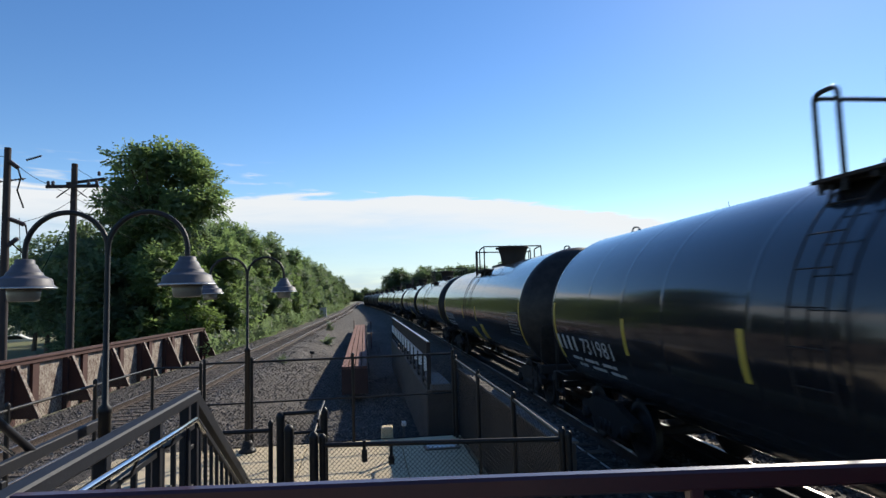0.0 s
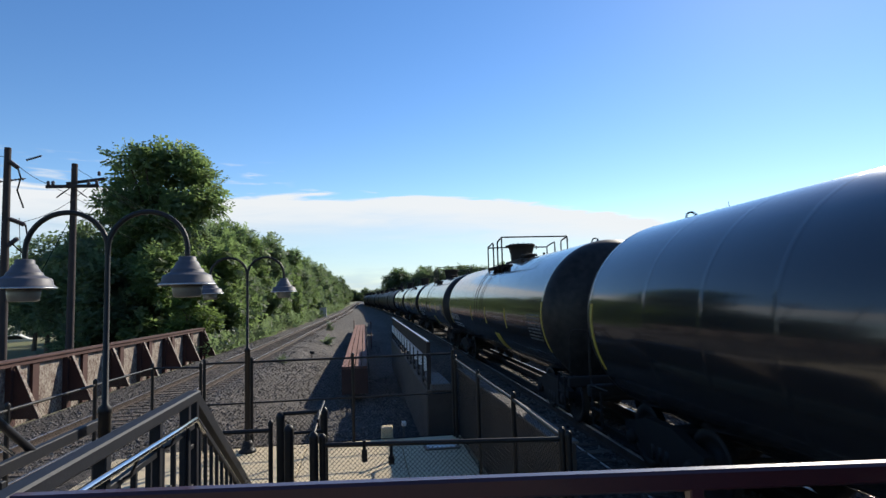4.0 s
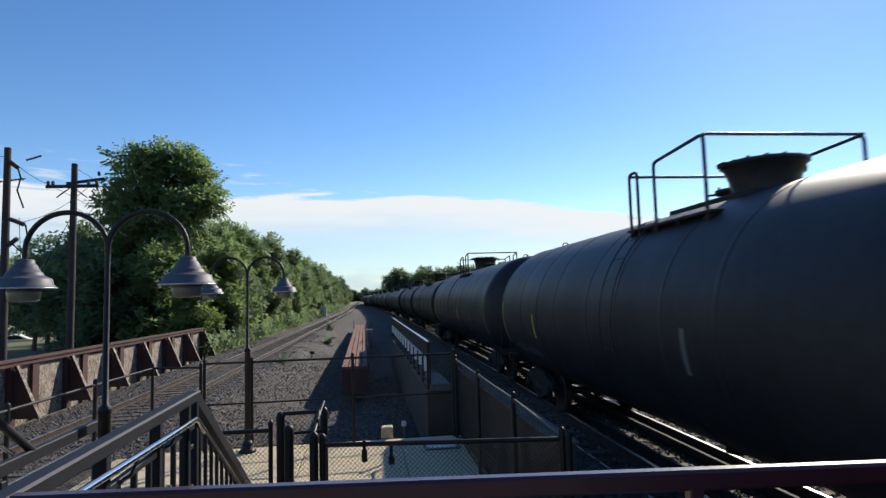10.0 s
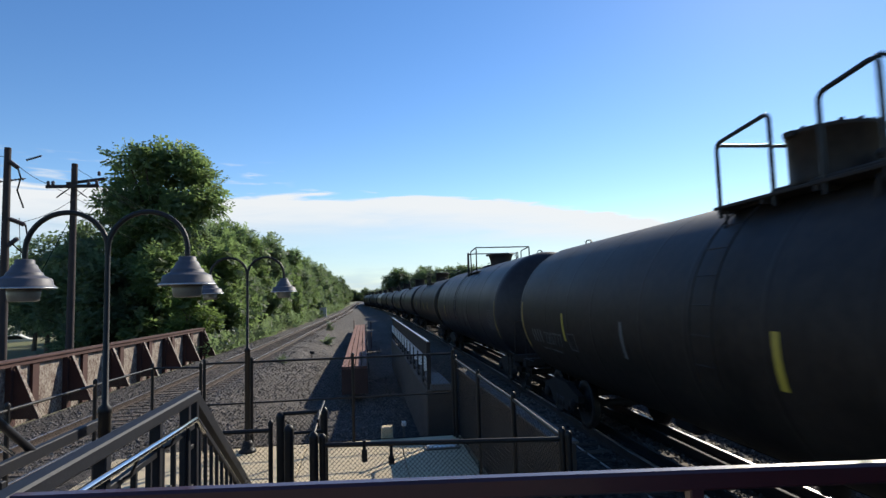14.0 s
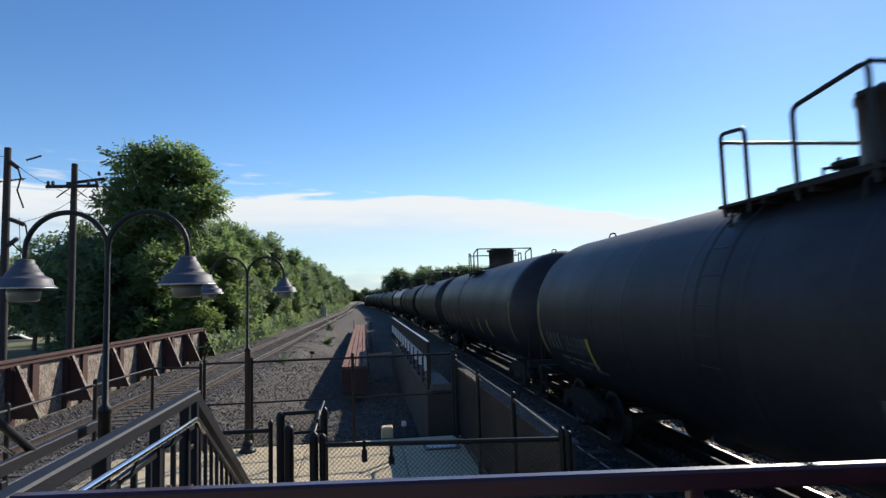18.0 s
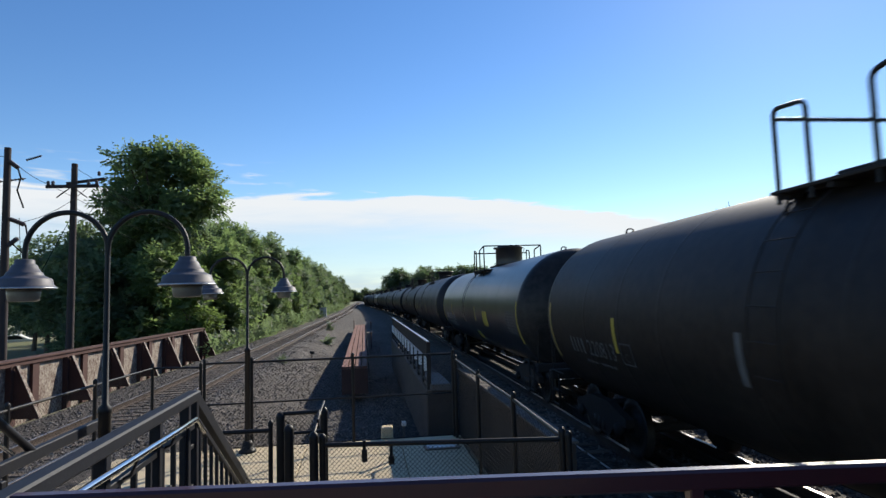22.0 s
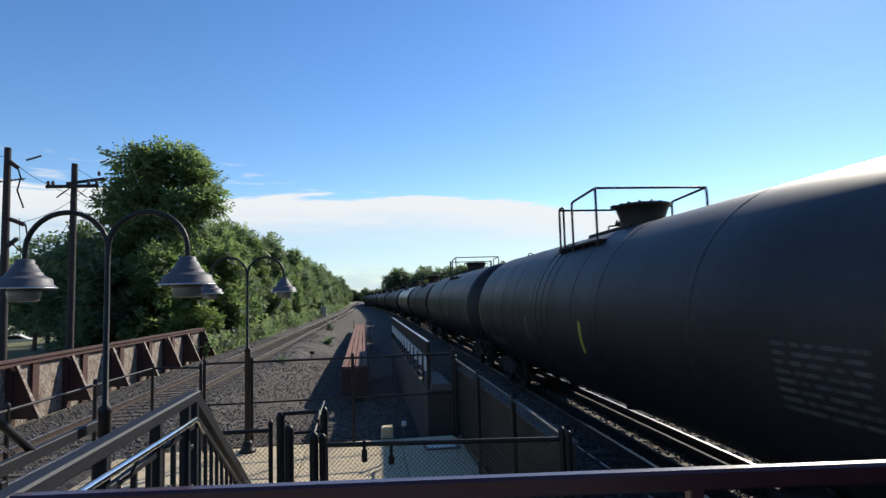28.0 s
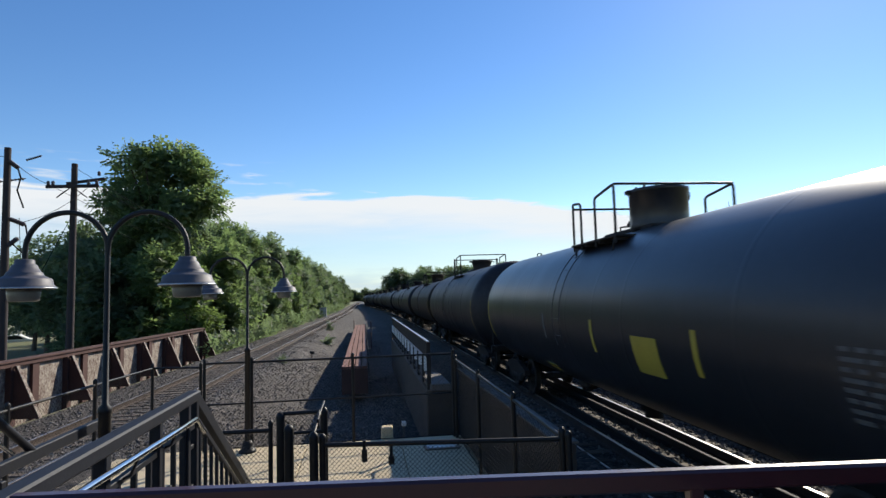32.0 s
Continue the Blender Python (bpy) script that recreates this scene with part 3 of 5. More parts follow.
def tank_shape(n, y0, y1, ring, bands):
    """The barrel of the shell, from seam y0 to seam y1."""
    def bead(y, w, h):
        return [(SHELL["r"], y - w - 0.02), (SHELL["r"], y - w), (SHELL["r"] + h, y - w + 0.006), (SHELL["r"] + h, y + w - 0.006), (SHELL["r"], y + w), (SHELL["r"], y + w + 0.02)]
    prof = [(SHELL["r"], y0)] + bead(y0 + 0.06, 0.03, ring)
    for y in bands:
        if y0 + 0.4 < y < y1 - 0.4:
            prof += bead(y, 0.022, ring)
    prof += bead(y1 - 0.06, 0.03, ring) + [(SHELL["r"], y1)]
    return Shape().lathe(prof, n, (0, 0, TANK_Z), "y")


def head_shape(n, y, way):
    """A domed end, from its seam at y outwards."""
    prof = [(SHELL["r"], y)] + [(SHELL["r"] * math.sin(radians(a)), y + way * HEAD * math.cos(radians(a))) for a in range(85, 4, -8)] + [(0.001, y + way * HEAD)]
    return Shape().lathe(prof if way > 0 else prof[::-1], n, (0, 0, TANK_Z), "y")


def wheelset_meshes():
    r, w = 0.463, 0.07
    wheel = Shape().lathe([(0.05, -w), (0.16, -w - 0.03), (0.17, -0.02), (0.36, -0.02), (0.38, -w), (r, -w), (r, w * 0.6), (r + 0.026, w * 0.75), (r + 0.026, w), (0.38, w), (0.36, 0.01), (0.17, 0.01), (0.16, w + 0.03), (0.05, w + 0.03)], 20, (0, 0, 0), "x")
    for k in range(6):
        t = 2 * math.pi * k / 6
        wheel.box((0.0, 0.27 * math.cos(t), 0.27 * math.sin(t)), (0.03, 0.05, 0.05))
    return wheel.mesh("wheel", M["wheel_steel"]), Shape().lathe([(0.001, -0.9), (0.08, -0.9), (0.08, 0.9), (0.001, 0.9)], 12, (0, 0, 0), "x").mesh("axle", M["grime"])


WHEEL, AXLE = wheelset_meshes()


def truck_meshes():
    frames = []
    prof = [(-1.15, 0.52), (-1.15, 0.66), (-0.75, 0.74), (-0.42, 0.84), (0.42, 0.84), (0.75, 0.74), (1.15, 0.66), (1.15, 0.52), (0.72, 0.50), (0.42, 0.26), (-0.42, 0.26), (-0.72, 0.50)]
    for s in (-1, 1):
        nest = Shape()
        for d in (-0.2, 0.0, 0.2):
            nest.lathe([(0.001, 0.30), (0.07, 0.30), (0.07, 0.50), (0.001, 0.50)], 10, (s * 1.02, d, 0))
        cups = [Shape().lathe([(0.001, -0.06), (0.10, -0.06), (0.12, 0), (0.10, 0.06), (0.001, 0.06)], 12, (s * 1.08, d, 0.457), "x").mesh("bearing", M["grime"]) for d in (-0.88, 0.88)]
        frames.append((Shape().extrude(prof, s * 1.0 - 0.07, s * 1.0 + 0.07, "x").mesh("side_frame", M["grime"]), nest.mesh("spring_nest", M["wheel_steel"]), cups))
    return Shape().box((0, 0, 0.62), (2.0, 0.42, 0.28), bevel=0.03).mesh("truck", M["grime"]), frames


BOLSTER, TRUCK_SIDES = truck_meshes()


def truck(car, y):
    """A bogie: side frames, bolster, springs, two wheelsets."""
    t = part("truck", BOLSTER, None, car)
    t.location = (0, y, 0)
    for side, nest, cups in TRUCK_SIDES:
        part("side_frame", side, None, t)
        tagged(part("spring_nest", nest, None, t), kind="stuff")
        for cup in cups:
            part("bearing", cup, None, t)
    for d in (-0.88, 0.88):
        axle = part("wheelset", AXLE, None, t)
        axle.location = (0, d, 0.457)
        for s in (-1, 1):
            wl = part("wheel", WHEEL, None, axle)
            wl.location = (s * 0.7535, 0, 0)
            if s < 0:
                wl.rotation_euler = (0, 0, math.pi)
    return t


def rounded(points, r=0.12, n=4):
    """Rounds the corners of a path."""
    p = [Vector(q) for q in points]
    out = [p[0]]
    for a, b, c in zip(p, p[1:], p[2:]):
        u, w = (a - b).normalized(), (c - b).normalized()
        k = min(r, 0.45 * (a - b).length, 0.45 * (c - b).length)
        for i in range(n + 1):
            q = i / n
            out.append(b + u * k * (1 - q) ** 2 + w * k * q ** 2)
    return out + [p[-1]]


# Loading platforms: the side loops as (start, end, height at start, height at end), the end rails as
# (place, height), the reach of the deck, then the housing's place, radius and top, and the low lid's place.
PLATFORMS = {
    "gated": dict(loops=((1.30, 1.03, 4.62, 4.62), (0.50, -0.42, 4.62, 4.67)), ends=((1.30, 4.59), (-0.42, 4.67)), deck=(1.40, -0.53), house=(-0.42, 0.50, 4.66), lid=0.32),
    "jacketed": dict(loops=((1.30, 1.03, 4.71, 4.71), (0.50, -0.78, 4.72, 4.78)), ends=((1.30, 4.68), (-0.78, 4.78)), deck=(1.40, -0.89), house=(-0.36, 0.46, 4.54), lid=0.32),
    "two_loop": dict(loops=((1.30, 0.39, 4.58, 4.66), (-0.27, -0.91, 4.62, 4.71)), ends=((1.30, 4.56), (-0.91, 4.71)), deck=(1.40, -1.01), house=(0.80, 0.46, 4.63), lid=-0.05),
    "humped": dict(loops=((1.32, 1.17, 4.62, 4.62), (0.57, 0.01, 4.61, 4.68)), ends=((1.32, 4.59),), deck=(1.40, -0.15), house=(0.08, 0.36, 4.67), lid=0.66),
    "long_rail": dict(loops=((1.30, 0.87, 4.67, 4.62), (0.15, -0.72, 4.60, 4.70)), ends=((1.30, 4.57), (-0.72, 4.70)), deck=(1.40, -0.80), house=(-0.15, 0.50, 4.73), lid=0.62),
    "piped": dict(loops=((1.30, 0.67, 4.63, 4.60), (-0.03, -1.47, 4.60, 4.68)), ends=((1.30, 4.59), (-1.47, 4.67)), deck=(1.40, -1.57), house=(-0.95, 0.31, 4.60), lid=-0.10),
}


def top_platform(car, style, cup, mat):
    """The loading platform with its rails, the valve housing and the low lid."""
    p = PLATFORMS[style]
    floor, hw, base = 3.83 - RAIL_Z, 1.07, TANK_Z + SHELL["r"] - 0.05
    d1, d0 = p["deck"]
    pipe_mat = M["black_steel"]
    for s in (-1, 1):
        deck = part("walkway", Shape().box((s * 0.90, (d0 + d1) / 2, floor), (0.40, d1 - d0, 0.035), bevel=0.006), M["grime"], car)
        k = 4
        for j in range(k):
            y = d0 + 0.1 + (d1 - d0 - 0.2) * j / (k - 1)
            part("cross_bearer", Shape().box((s * 0.88, y, floor - 0.045), (0.42, 0.05, 0.05)), M["grime"], deck)
        for y in (d0 + 0.2, d1 - 0.2):
            part("bracket", Shape().tube([(s * 1.05, y, floor - 0.05), (s * 1.10, y, floor - 0.30)], 0.018, 6), M["grime"], deck)
        for a, b, za, zb in p["loops"]:
            x = s * hw
            loop = rounded([(x, a, floor - 0.12), (x, a, za - RAIL_Z), (x, b, zb - RAIL_Z), (x, b, floor - 0.12)], 0.09)
            part("handrail", Shape().tube(loop, 0.024, 8), pipe_mat, car)
    for y, z in p["ends"]:
        part("end_rail", Shape().tube([(-hw, y, z - RAIL_Z), (hw, y, z - RAIL_Z)], 0.022, 8), pipe_mat, car)
    if style == "humped":
        bent = [(-1.07, 0.01, 4.68), (-0.6, 0.01, 4.68), (-0.1, 0.01, 4.82), (0.86, 0.01, 4.81), (0.88, 0.20, 4.75), (1.07, 0.20, 4.70), (1.07, 0.01, 4.67)]
        part("end_rail", Shape().tube(rounded([(x, y, z - RAIL_Z) for x, y, z in bent], 0.10), 0.023, 8), pipe_mat, car, "rail bent up over the housing")
    hy, hr, ht = p["house"]
    hr *= cup if cup > 1 else 1.0
    h = ht - RAIL_Z - base
    if cup:
        house = [(0.001, 0), (0.78 * hr, 0), (0.78 * hr, 0.12 * h), (0.84 * hr, 0.5 * h), (0.96 * hr, 0.84 * h), (1.04 * hr, 0.87 * h), (1.04 * hr, 0.96 * h), (0.9 * hr, 0.98 * h), (0.001, h)]
    else:
        house = [(0.001, 0), (0.98 * hr, 0), (1.02 * hr, 0.05), (hr, 0.10), (hr, 0.86 * h), (1.04 * hr, 0.87 * h), (1.04 * hr, 0.95 * h), (0.8 * hr, 0.98 * h), (0.001, h)]
    hs = part("valve_housing", Shape().lathe(house, 28, (0, hy, base)), M["grime"] if mat is M["gloss_black"] else mat, car)
    bolts = Shape()
    for j in range(12):
        t = 2 * math.pi * j / 12
        bolts.lathe([(0.001, 0), (0.026, 0), (0.026, 0.035), (0.001, 0.042)], 7, (0.8 * hr * math.cos(t), hy + 0.8 * hr * math.sin(t), base + h * 0.97))
    tagged(part("lid_bolts", bolts, M["grime"], hs), kind="stuff")
    part("hinge", Shape().box((-hr * 1.04, hy + 0.05, base + h * 0.90), (0.10, 0.16, 0.07), bevel=0.012), M["grime"], hs)
    part("latch_chain", Shape().tube([(hr * 1.0, hy, base + h * 0.92), (hr * 1.2, hy, base + h * 0.88), (hr * 1.16, hy, base + h * 0.70)], 0.014, 6), M["grime"], hs)
    part("saddle", Shape().box((0, (d0 + d1) / 2, base), (0.9, d1 - d0 - 0.2, 0.12), bevel=0.02), M["grime"], car)
    ly = p["lid"]
    lid = Shape().lathe([(0.001, 0), (0.20, 0), (0.20, 0.14), (0.27, 0.15), (0.27, 0.20), (0.12, 0.23), (0.001, 0.24)], 18, (0.04, ly, base + 0.02))
    for j in range(6):
        t = 2 * math.pi * j / 6
        lid.lathe([(0.001, 0), (0.022, 0), (0.022, 0.09), (0.001, 0.10)], 6, (0.04 + 0.25 * math.cos(t), ly + 0.25 * math.sin(t), base + 0.16))
    part("manway_lid", lid, M["grime"], car)
    vy = ly - 0.42 if style in ("two_loop", "piped") else ly + 0.02
    v = Shape().lathe([(0.001, 0), (0.06, 0), (0.06, 0.16), (0.09, 0.17), (0.09, 0.21), (0.04, 0.23), (0.04, 0.30), (0.001, 0.31)], 10, (0.42, vy, base - 0.05))
    v.tube([(-0.38, vy, base - 0.05), (-0.38, vy, base + 0.14), (-0.14, vy, base + 0.16)], 0.02, 6)
    tagged(part("valve", v, M["grime"], car), kind="stuff")
    if style == "piped":
        part("vent_pipe", Shape().lathe([(0.001, 0), (0.15, 0), (0.15, 0.44), (0.18, 0.45), (0.18, 0.52), (0.001, 0.54)], 16, (0.72, -1.15, base - 0.02)), mat, car)
    # ladder down the flank below the gate
    for s in (-1, 1):
        rail = Shape()
        for y in (0.66, 1.08):
            pts = [(s * (SHELL["r"] + 0.09) * math.cos(radians(a)), y, TANK_Z + (SHELL["r"] + 0.09) * math.sin(radians(a))) for a in range(58, -20, -7)]
            rail.tube(pts, 0.010, 6)
        for a in range(54, -18, -11):
            q = (s * (SHELL["r"] + 0.09) * math.cos(radians(a)), TANK_Z + (SHELL["r"] + 0.09) * math.sin(radians(a)))
            rail.tube([(q[0], 0.66, q[1]), (q[0], 1.08, q[1])], 0.007, 6)
        tagged(part("ladder", rail, M["grime"] if mat is M["gloss_black"] else mat, car), kind="stuff")


def lettering(car, y0, widths, z0, z1, gap=0.05, paint="pale_paint"):
    """Plain bars in place of painted marks, from the far end on."""
    y, s = y0, Shape()
    for w in widths:
        if w > 0:
            q = on_shell(y - w, y, z0, z1, -1, 0.004, 3)
            s.add(q.v, q.f)
        y -= abs(w) + gap
    return tagged(part("marking_bar", s, M[paint], car, "row of painted bars"), kind="stuff")


def painted_text(car, text, y0, y1, z0, z1, paint, name="painted_number"):
    """Characters laid on the flank, reading from y0 towards y1."""
    curve = bpy.data.curves.new("characters", "FONT")
    curve.body, curve.resolution_u = text, 3
    carrier = bpy.data.objects.new("characters", curve)
    flat = bpy.data.meshes.new_from_object(carrier)
    co = np.array([tuple(v.co) for v in flat.vertices])
    faces = [tuple(f.vertices) for f in flat.polygons]
    bpy.data.objects.remove(carrier)
    bpy.data.meshes.remove(flat)
    bpy.data.curves.remove(curve)
    low, high = co.min(axis=0), co.max(axis=0)
    s, r = Shape(), SHELL["r"] + 0.012
    vs = []
    for q in co:
        u, w = (q[0] - low[0]) / (high[0] - low[0]), (q[1] - low[1]) / (high[1] - low[1])
        a = math.asin((z0 + (z1 - z0) * w - TANK_Z) / SHELL["r"])
        vs.append((-r * math.cos(a), y0 + (y1 - y0) * u, TANK_Z + r * math.sin(a)))
    s.add(vs, faces)
    return tagged(part(name, s, M[paint], car, "painted characters"), kind="stuff")


def text_block(car, y0, y1, z0, z1, rows, seed, paint="faint_paint"):
    rnd, s = random.Random(seed), Shape()
    h = (z1 - z0) / rows
    for i in range(rows):
        y = y1
        while y > y0 + 0.05:
            w = rnd.uniform(0.06, 0.24)
            q = on_shell(max(y0, y - w), y, z0 + i * h + 0.2 * h, z0 + i * h + 0.66 * h, -1, 0.004, 1)
            s.add(q.v, q.f)
            y -= w + rnd.uniform(0.03, 0.10)
    return tagged(part("data_panel", s, M[paint], car, "block of small faded pale bars"), kind="stuff")


def stencil_box(car, y, z0, z1, paint):
    """A square outline with one letter."""
    w, t, s = 0.40, 0.022, Shape()
    for q in (on_shell(y - w, y, z0, z0 + t, -1, 0.005, 1), on_shell(y - w, y, z1 - t, z1, -1, 0.005, 1), on_shell(y - w, y - w + t, z0, z1, -1, 0.005), on_shell(y - t, y, z0, z1, -1, 0.005)):
        s.add(q.v, q.f)
    part("stencil_outline", s, M[paint], car, "square painted outline")
    painted_text(car, "C", y - 0.14, y - 0.27, z0 + 0.06, z0 + 0.18, paint, "stencil_letter")


def tank_car(style, cup, paint, y0, y1, words, long=True, strips=(), panels=(), number=None, box=None, block=None, low_marks=None, fine=True, r=1.58):
    """A whole tank car; its origin is on the rails under the loading platform, its shell runs from y0 to y1."""
    mat, SHELL["r"] = M[paint], r
    gloss = paint in ("gloss_black", "satin_black")
    car = thing("tank_car", (0, 0, 0), words, "tank car", "tank cars of the train")
    bands = [y0 + (y1 - y0) * q for q in (0.17, 0.345, 0.42, 0.51, 0.585, 0.70, 0.78, 0.87)]
    part("tank", tank_shape(72 if fine else 32, y0, y1, 0.0012 if gloss else (0.0018 if r < 1.6 else 0.005), bands), mat, car)
    top_platform(car, style, cup, mat)
    for e, seam in ((-1, y0), (1, y1)):
        part("head", head_shape(72 if fine else 32, seam, e), M["dull_black"] if gloss else mat, car, "dull sooty domed end")
        truck(car, seam - e * 1.2)
        sill = part("stub_sill", Shape().box((0, seam, 0.98), (0.34, 2.5, 0.34), bevel=0.02), M["grime"], car)
        part("saddle_plate", Shape().extrude([(-1.15, 1.50), (-0.55, 0.92), (0.55, 0.92), (1.15, 1.50), (0.6, 1.06), (0, 0.94), (-0.6, 1.06)], seam - e * 1.2 - 0.25, seam - e * 1.2 + 0.25), M["grime"], sill)
        part("coupler", Shape().box((0, seam + e * 1.0, 0.86), (0.16, 0.5, 0.16), bevel=0.03).box((0.03, seam + e * 1.22, 0.86), (0.3, 0.18, 0.28), bevel=0.06), M["grime"], sill)
        if not fine:
            continue
        part("end_sill", Shape().box((0, seam + e * 0.82, 1.0), (2.7, 0.16, 0.20), bevel=0.02), M["grime"], car)
        for s in (-1, 1):
            g = Shape().tube(rounded([(s * 1.3, seam + e * 0.05, 1.1), (s * 1.3, seam + e * 0.78, 1.1), (s * 1.3, seam + e * 0.82, 2.0), (s * 0.9, seam + e * 0.82, 2.0), (s * 0.9, seam + e * 0.78, 1.1)]), 0.016, 6)
            part("grab_iron", g, M["grime"], car)
            st = Shape()
            for z in (0.45, 0.75):
                st.box((s * 1.36, seam + e * 0.4, z), (0.05, 0.42, 0.03))
            for d in (-0.2, 0.2):
                st.box((s * 1.36, seam + e * 0.4 + d, 0.75), (0.03, 0.03, 0.64))
            tagged(part("step", st, M["grime"], car), kind="stuff")
        hose = [(0.45, seam + e * 0.85, 0.9), (0.45, seam + e * 1.12, 0.7), (0.42, seam + e * 1.14, 0.42), (0.40, seam + e * 1.20, 0.6)]
        part("brake_hose", Shape().tube(rounded(hose, 0.2), 0.025, 6), M["black_steel"], car)
    if fine:
        mid = (y0 + y1) / 2
        part("bottom_outlet", Shape().lathe([(0.001, 0.42), (0.16, 0.42), (0.16, 0.52), (0.24, 0.56), (0.24, 0.66), (0.4, 0.78), (0.001, 0.80)], 16, (0, mid, 0)), M["grime"], car)
        part("brake_rig", Shape().box((0.3, mid - 2.4, 0.72), (0.5, 0.9, 0.26), bevel=0.08).box((-0.4, mid + 2.2, 0.75), (0.3, 0.6, 0.22), bevel=0.06).tube([(-0.2, y0 + 1.2, 0.66), (-0.2, y1 - 1.2, 0.66)], 0.025, 6), M["grime"], car)
        for y in (y0 + 0.7, y1 - 0.7):
            lug = Shape().lathe([(0.001, 0), (0.07, 0), (0.02, 0.07), (0.001, 0.08)], 8, (0, y, TANK_Z + SHELL["r"] - 0.01))
            lug.tube(rounded([(-0.09, y + 0.15, TANK_Z + SHELL["r"] - 0.02), (-0.06, y + 0.15, TANK_Z + SHELL["r"] + 0.11), (0.06, y + 0.15, TANK_Z + SHELL["r"] + 0.11), (0.09, y + 0.15, TANK_Z + SHELL["r"] - 0.02)], 0.05), 0.016, 6)
            part("lifting_lug", lug, mat, car)
        hb = Shape()
        for x, w in [(-0.62 + 0.14 * k, 0.085) for k in range(4)] + [(0.10 + 0.125 * k, 0.075) for k in range(6)]:
            hb.box((x, y0 - HEAD * math.sqrt(1 - (x * x + 0.04) / r ** 2), TANK_Z + 0.20), (w, 0.014, 0.16), (0, 0, math.degrees(math.atan2(HEAD * x, r * r)) * 1.05))
        tagged(part("head_marking", hb, M["faint_paint"], car, "row of faded pale painted bars"), kind="stuff")
    if long:
        for y in (y0 + 0.05, y1 - 0.15):
            part("reflector_strip", on_shell(y, y + 0.085, 1.66 - RAIL_Z, 2.72 - RAIL_Z, n=8), M["yellow" if gloss else "old_yellow"], car, "long yellow reflective strip")
    for y in strips:
        y, drop, coat = y if isinstance(y, tuple) else (y, 0.0, "yellow")
        part("reflector_strip", on_shell(y, y + 0.10, LOW_STRIP - drop, HIGH_STRIP - drop), M[coat], car, "yellow reflective strip" if coat != DIM else "faded pale reflective strip")
    for y, w, z0, z1 in panels:
        part("warning_panel", on_shell(y, y + w, z0 - RAIL_Z, z1 - RAIL_Z, lift=0.008), M["yellow"], car, "square yellow painted panel")
    if number:
        text, far, mid, near, paint_name = number[:5]
        z0, z1 = (1.86 if len(number) < 6 else number[5]) - RAIL_Z, 2.12 - RAIL_Z
        w = (far - mid - 0.12) / 4 - 0.07
        lettering(car, far, [w * 0.45] * 4, z0, z1, 0.07 + w * 0.55, paint_name)
        painted_text(car, text, mid, near, z0, z1, paint_name)
        if gloss or paint == "dusty_grey":
            lettering(car, far - 0.5, [0.30, 0.12, -0.06, 0.42, 0.12, -0.1, 0.36, 0.14], z0 - 0.16, z0 - 0.11, 0.05, paint_name)
            lettering(car, far - 0.7, [0.12, 0.2, -0.16, 0.42, 0.12, -0.1, 0.36, 0.14], z0 - 0.27, z0 - 0.22, 0.05, paint_name)
        else:
            lettering(car, far - 0.5, [0.30, 0.12, -0.06, 0.42, 0.12], z0 - 0.15, z0 - 0.11, 0.05, "faint_paint")
    if low_marks:
        far, near = low_marks
        w = (far - near) / 11
        lettering(car, far, [w * 0.6] * 4 + [-w * 0.6] + [w * 0.6] * 5, 1.50 - RAIL_Z, 1.68 - RAIL_Z, w * 0.4, "faint_paint")
    if box is not None:
        stencil_box(car, box, 1.84 - RAIL_Z, 2.16 - RAIL_Z, "pale_paint" if gloss else "faint_paint")
    if block:
        text_block(car, block[0], block[1], 1.86 - RAIL_Z, 2.48 - RAIL_Z, 8, len(words), "dim_white" if gloss else "faint_paint")
    return car


G, D, B, K, S = "gloss_black", "dusty_grey", "brown_black", "dull_black", "satin_black"
GAP = 2.7                                       # from seam to seam across a coupling
PALE, DIM = "pale_paint", "dim_white"
GLOSSY = "glossy black tank car with "
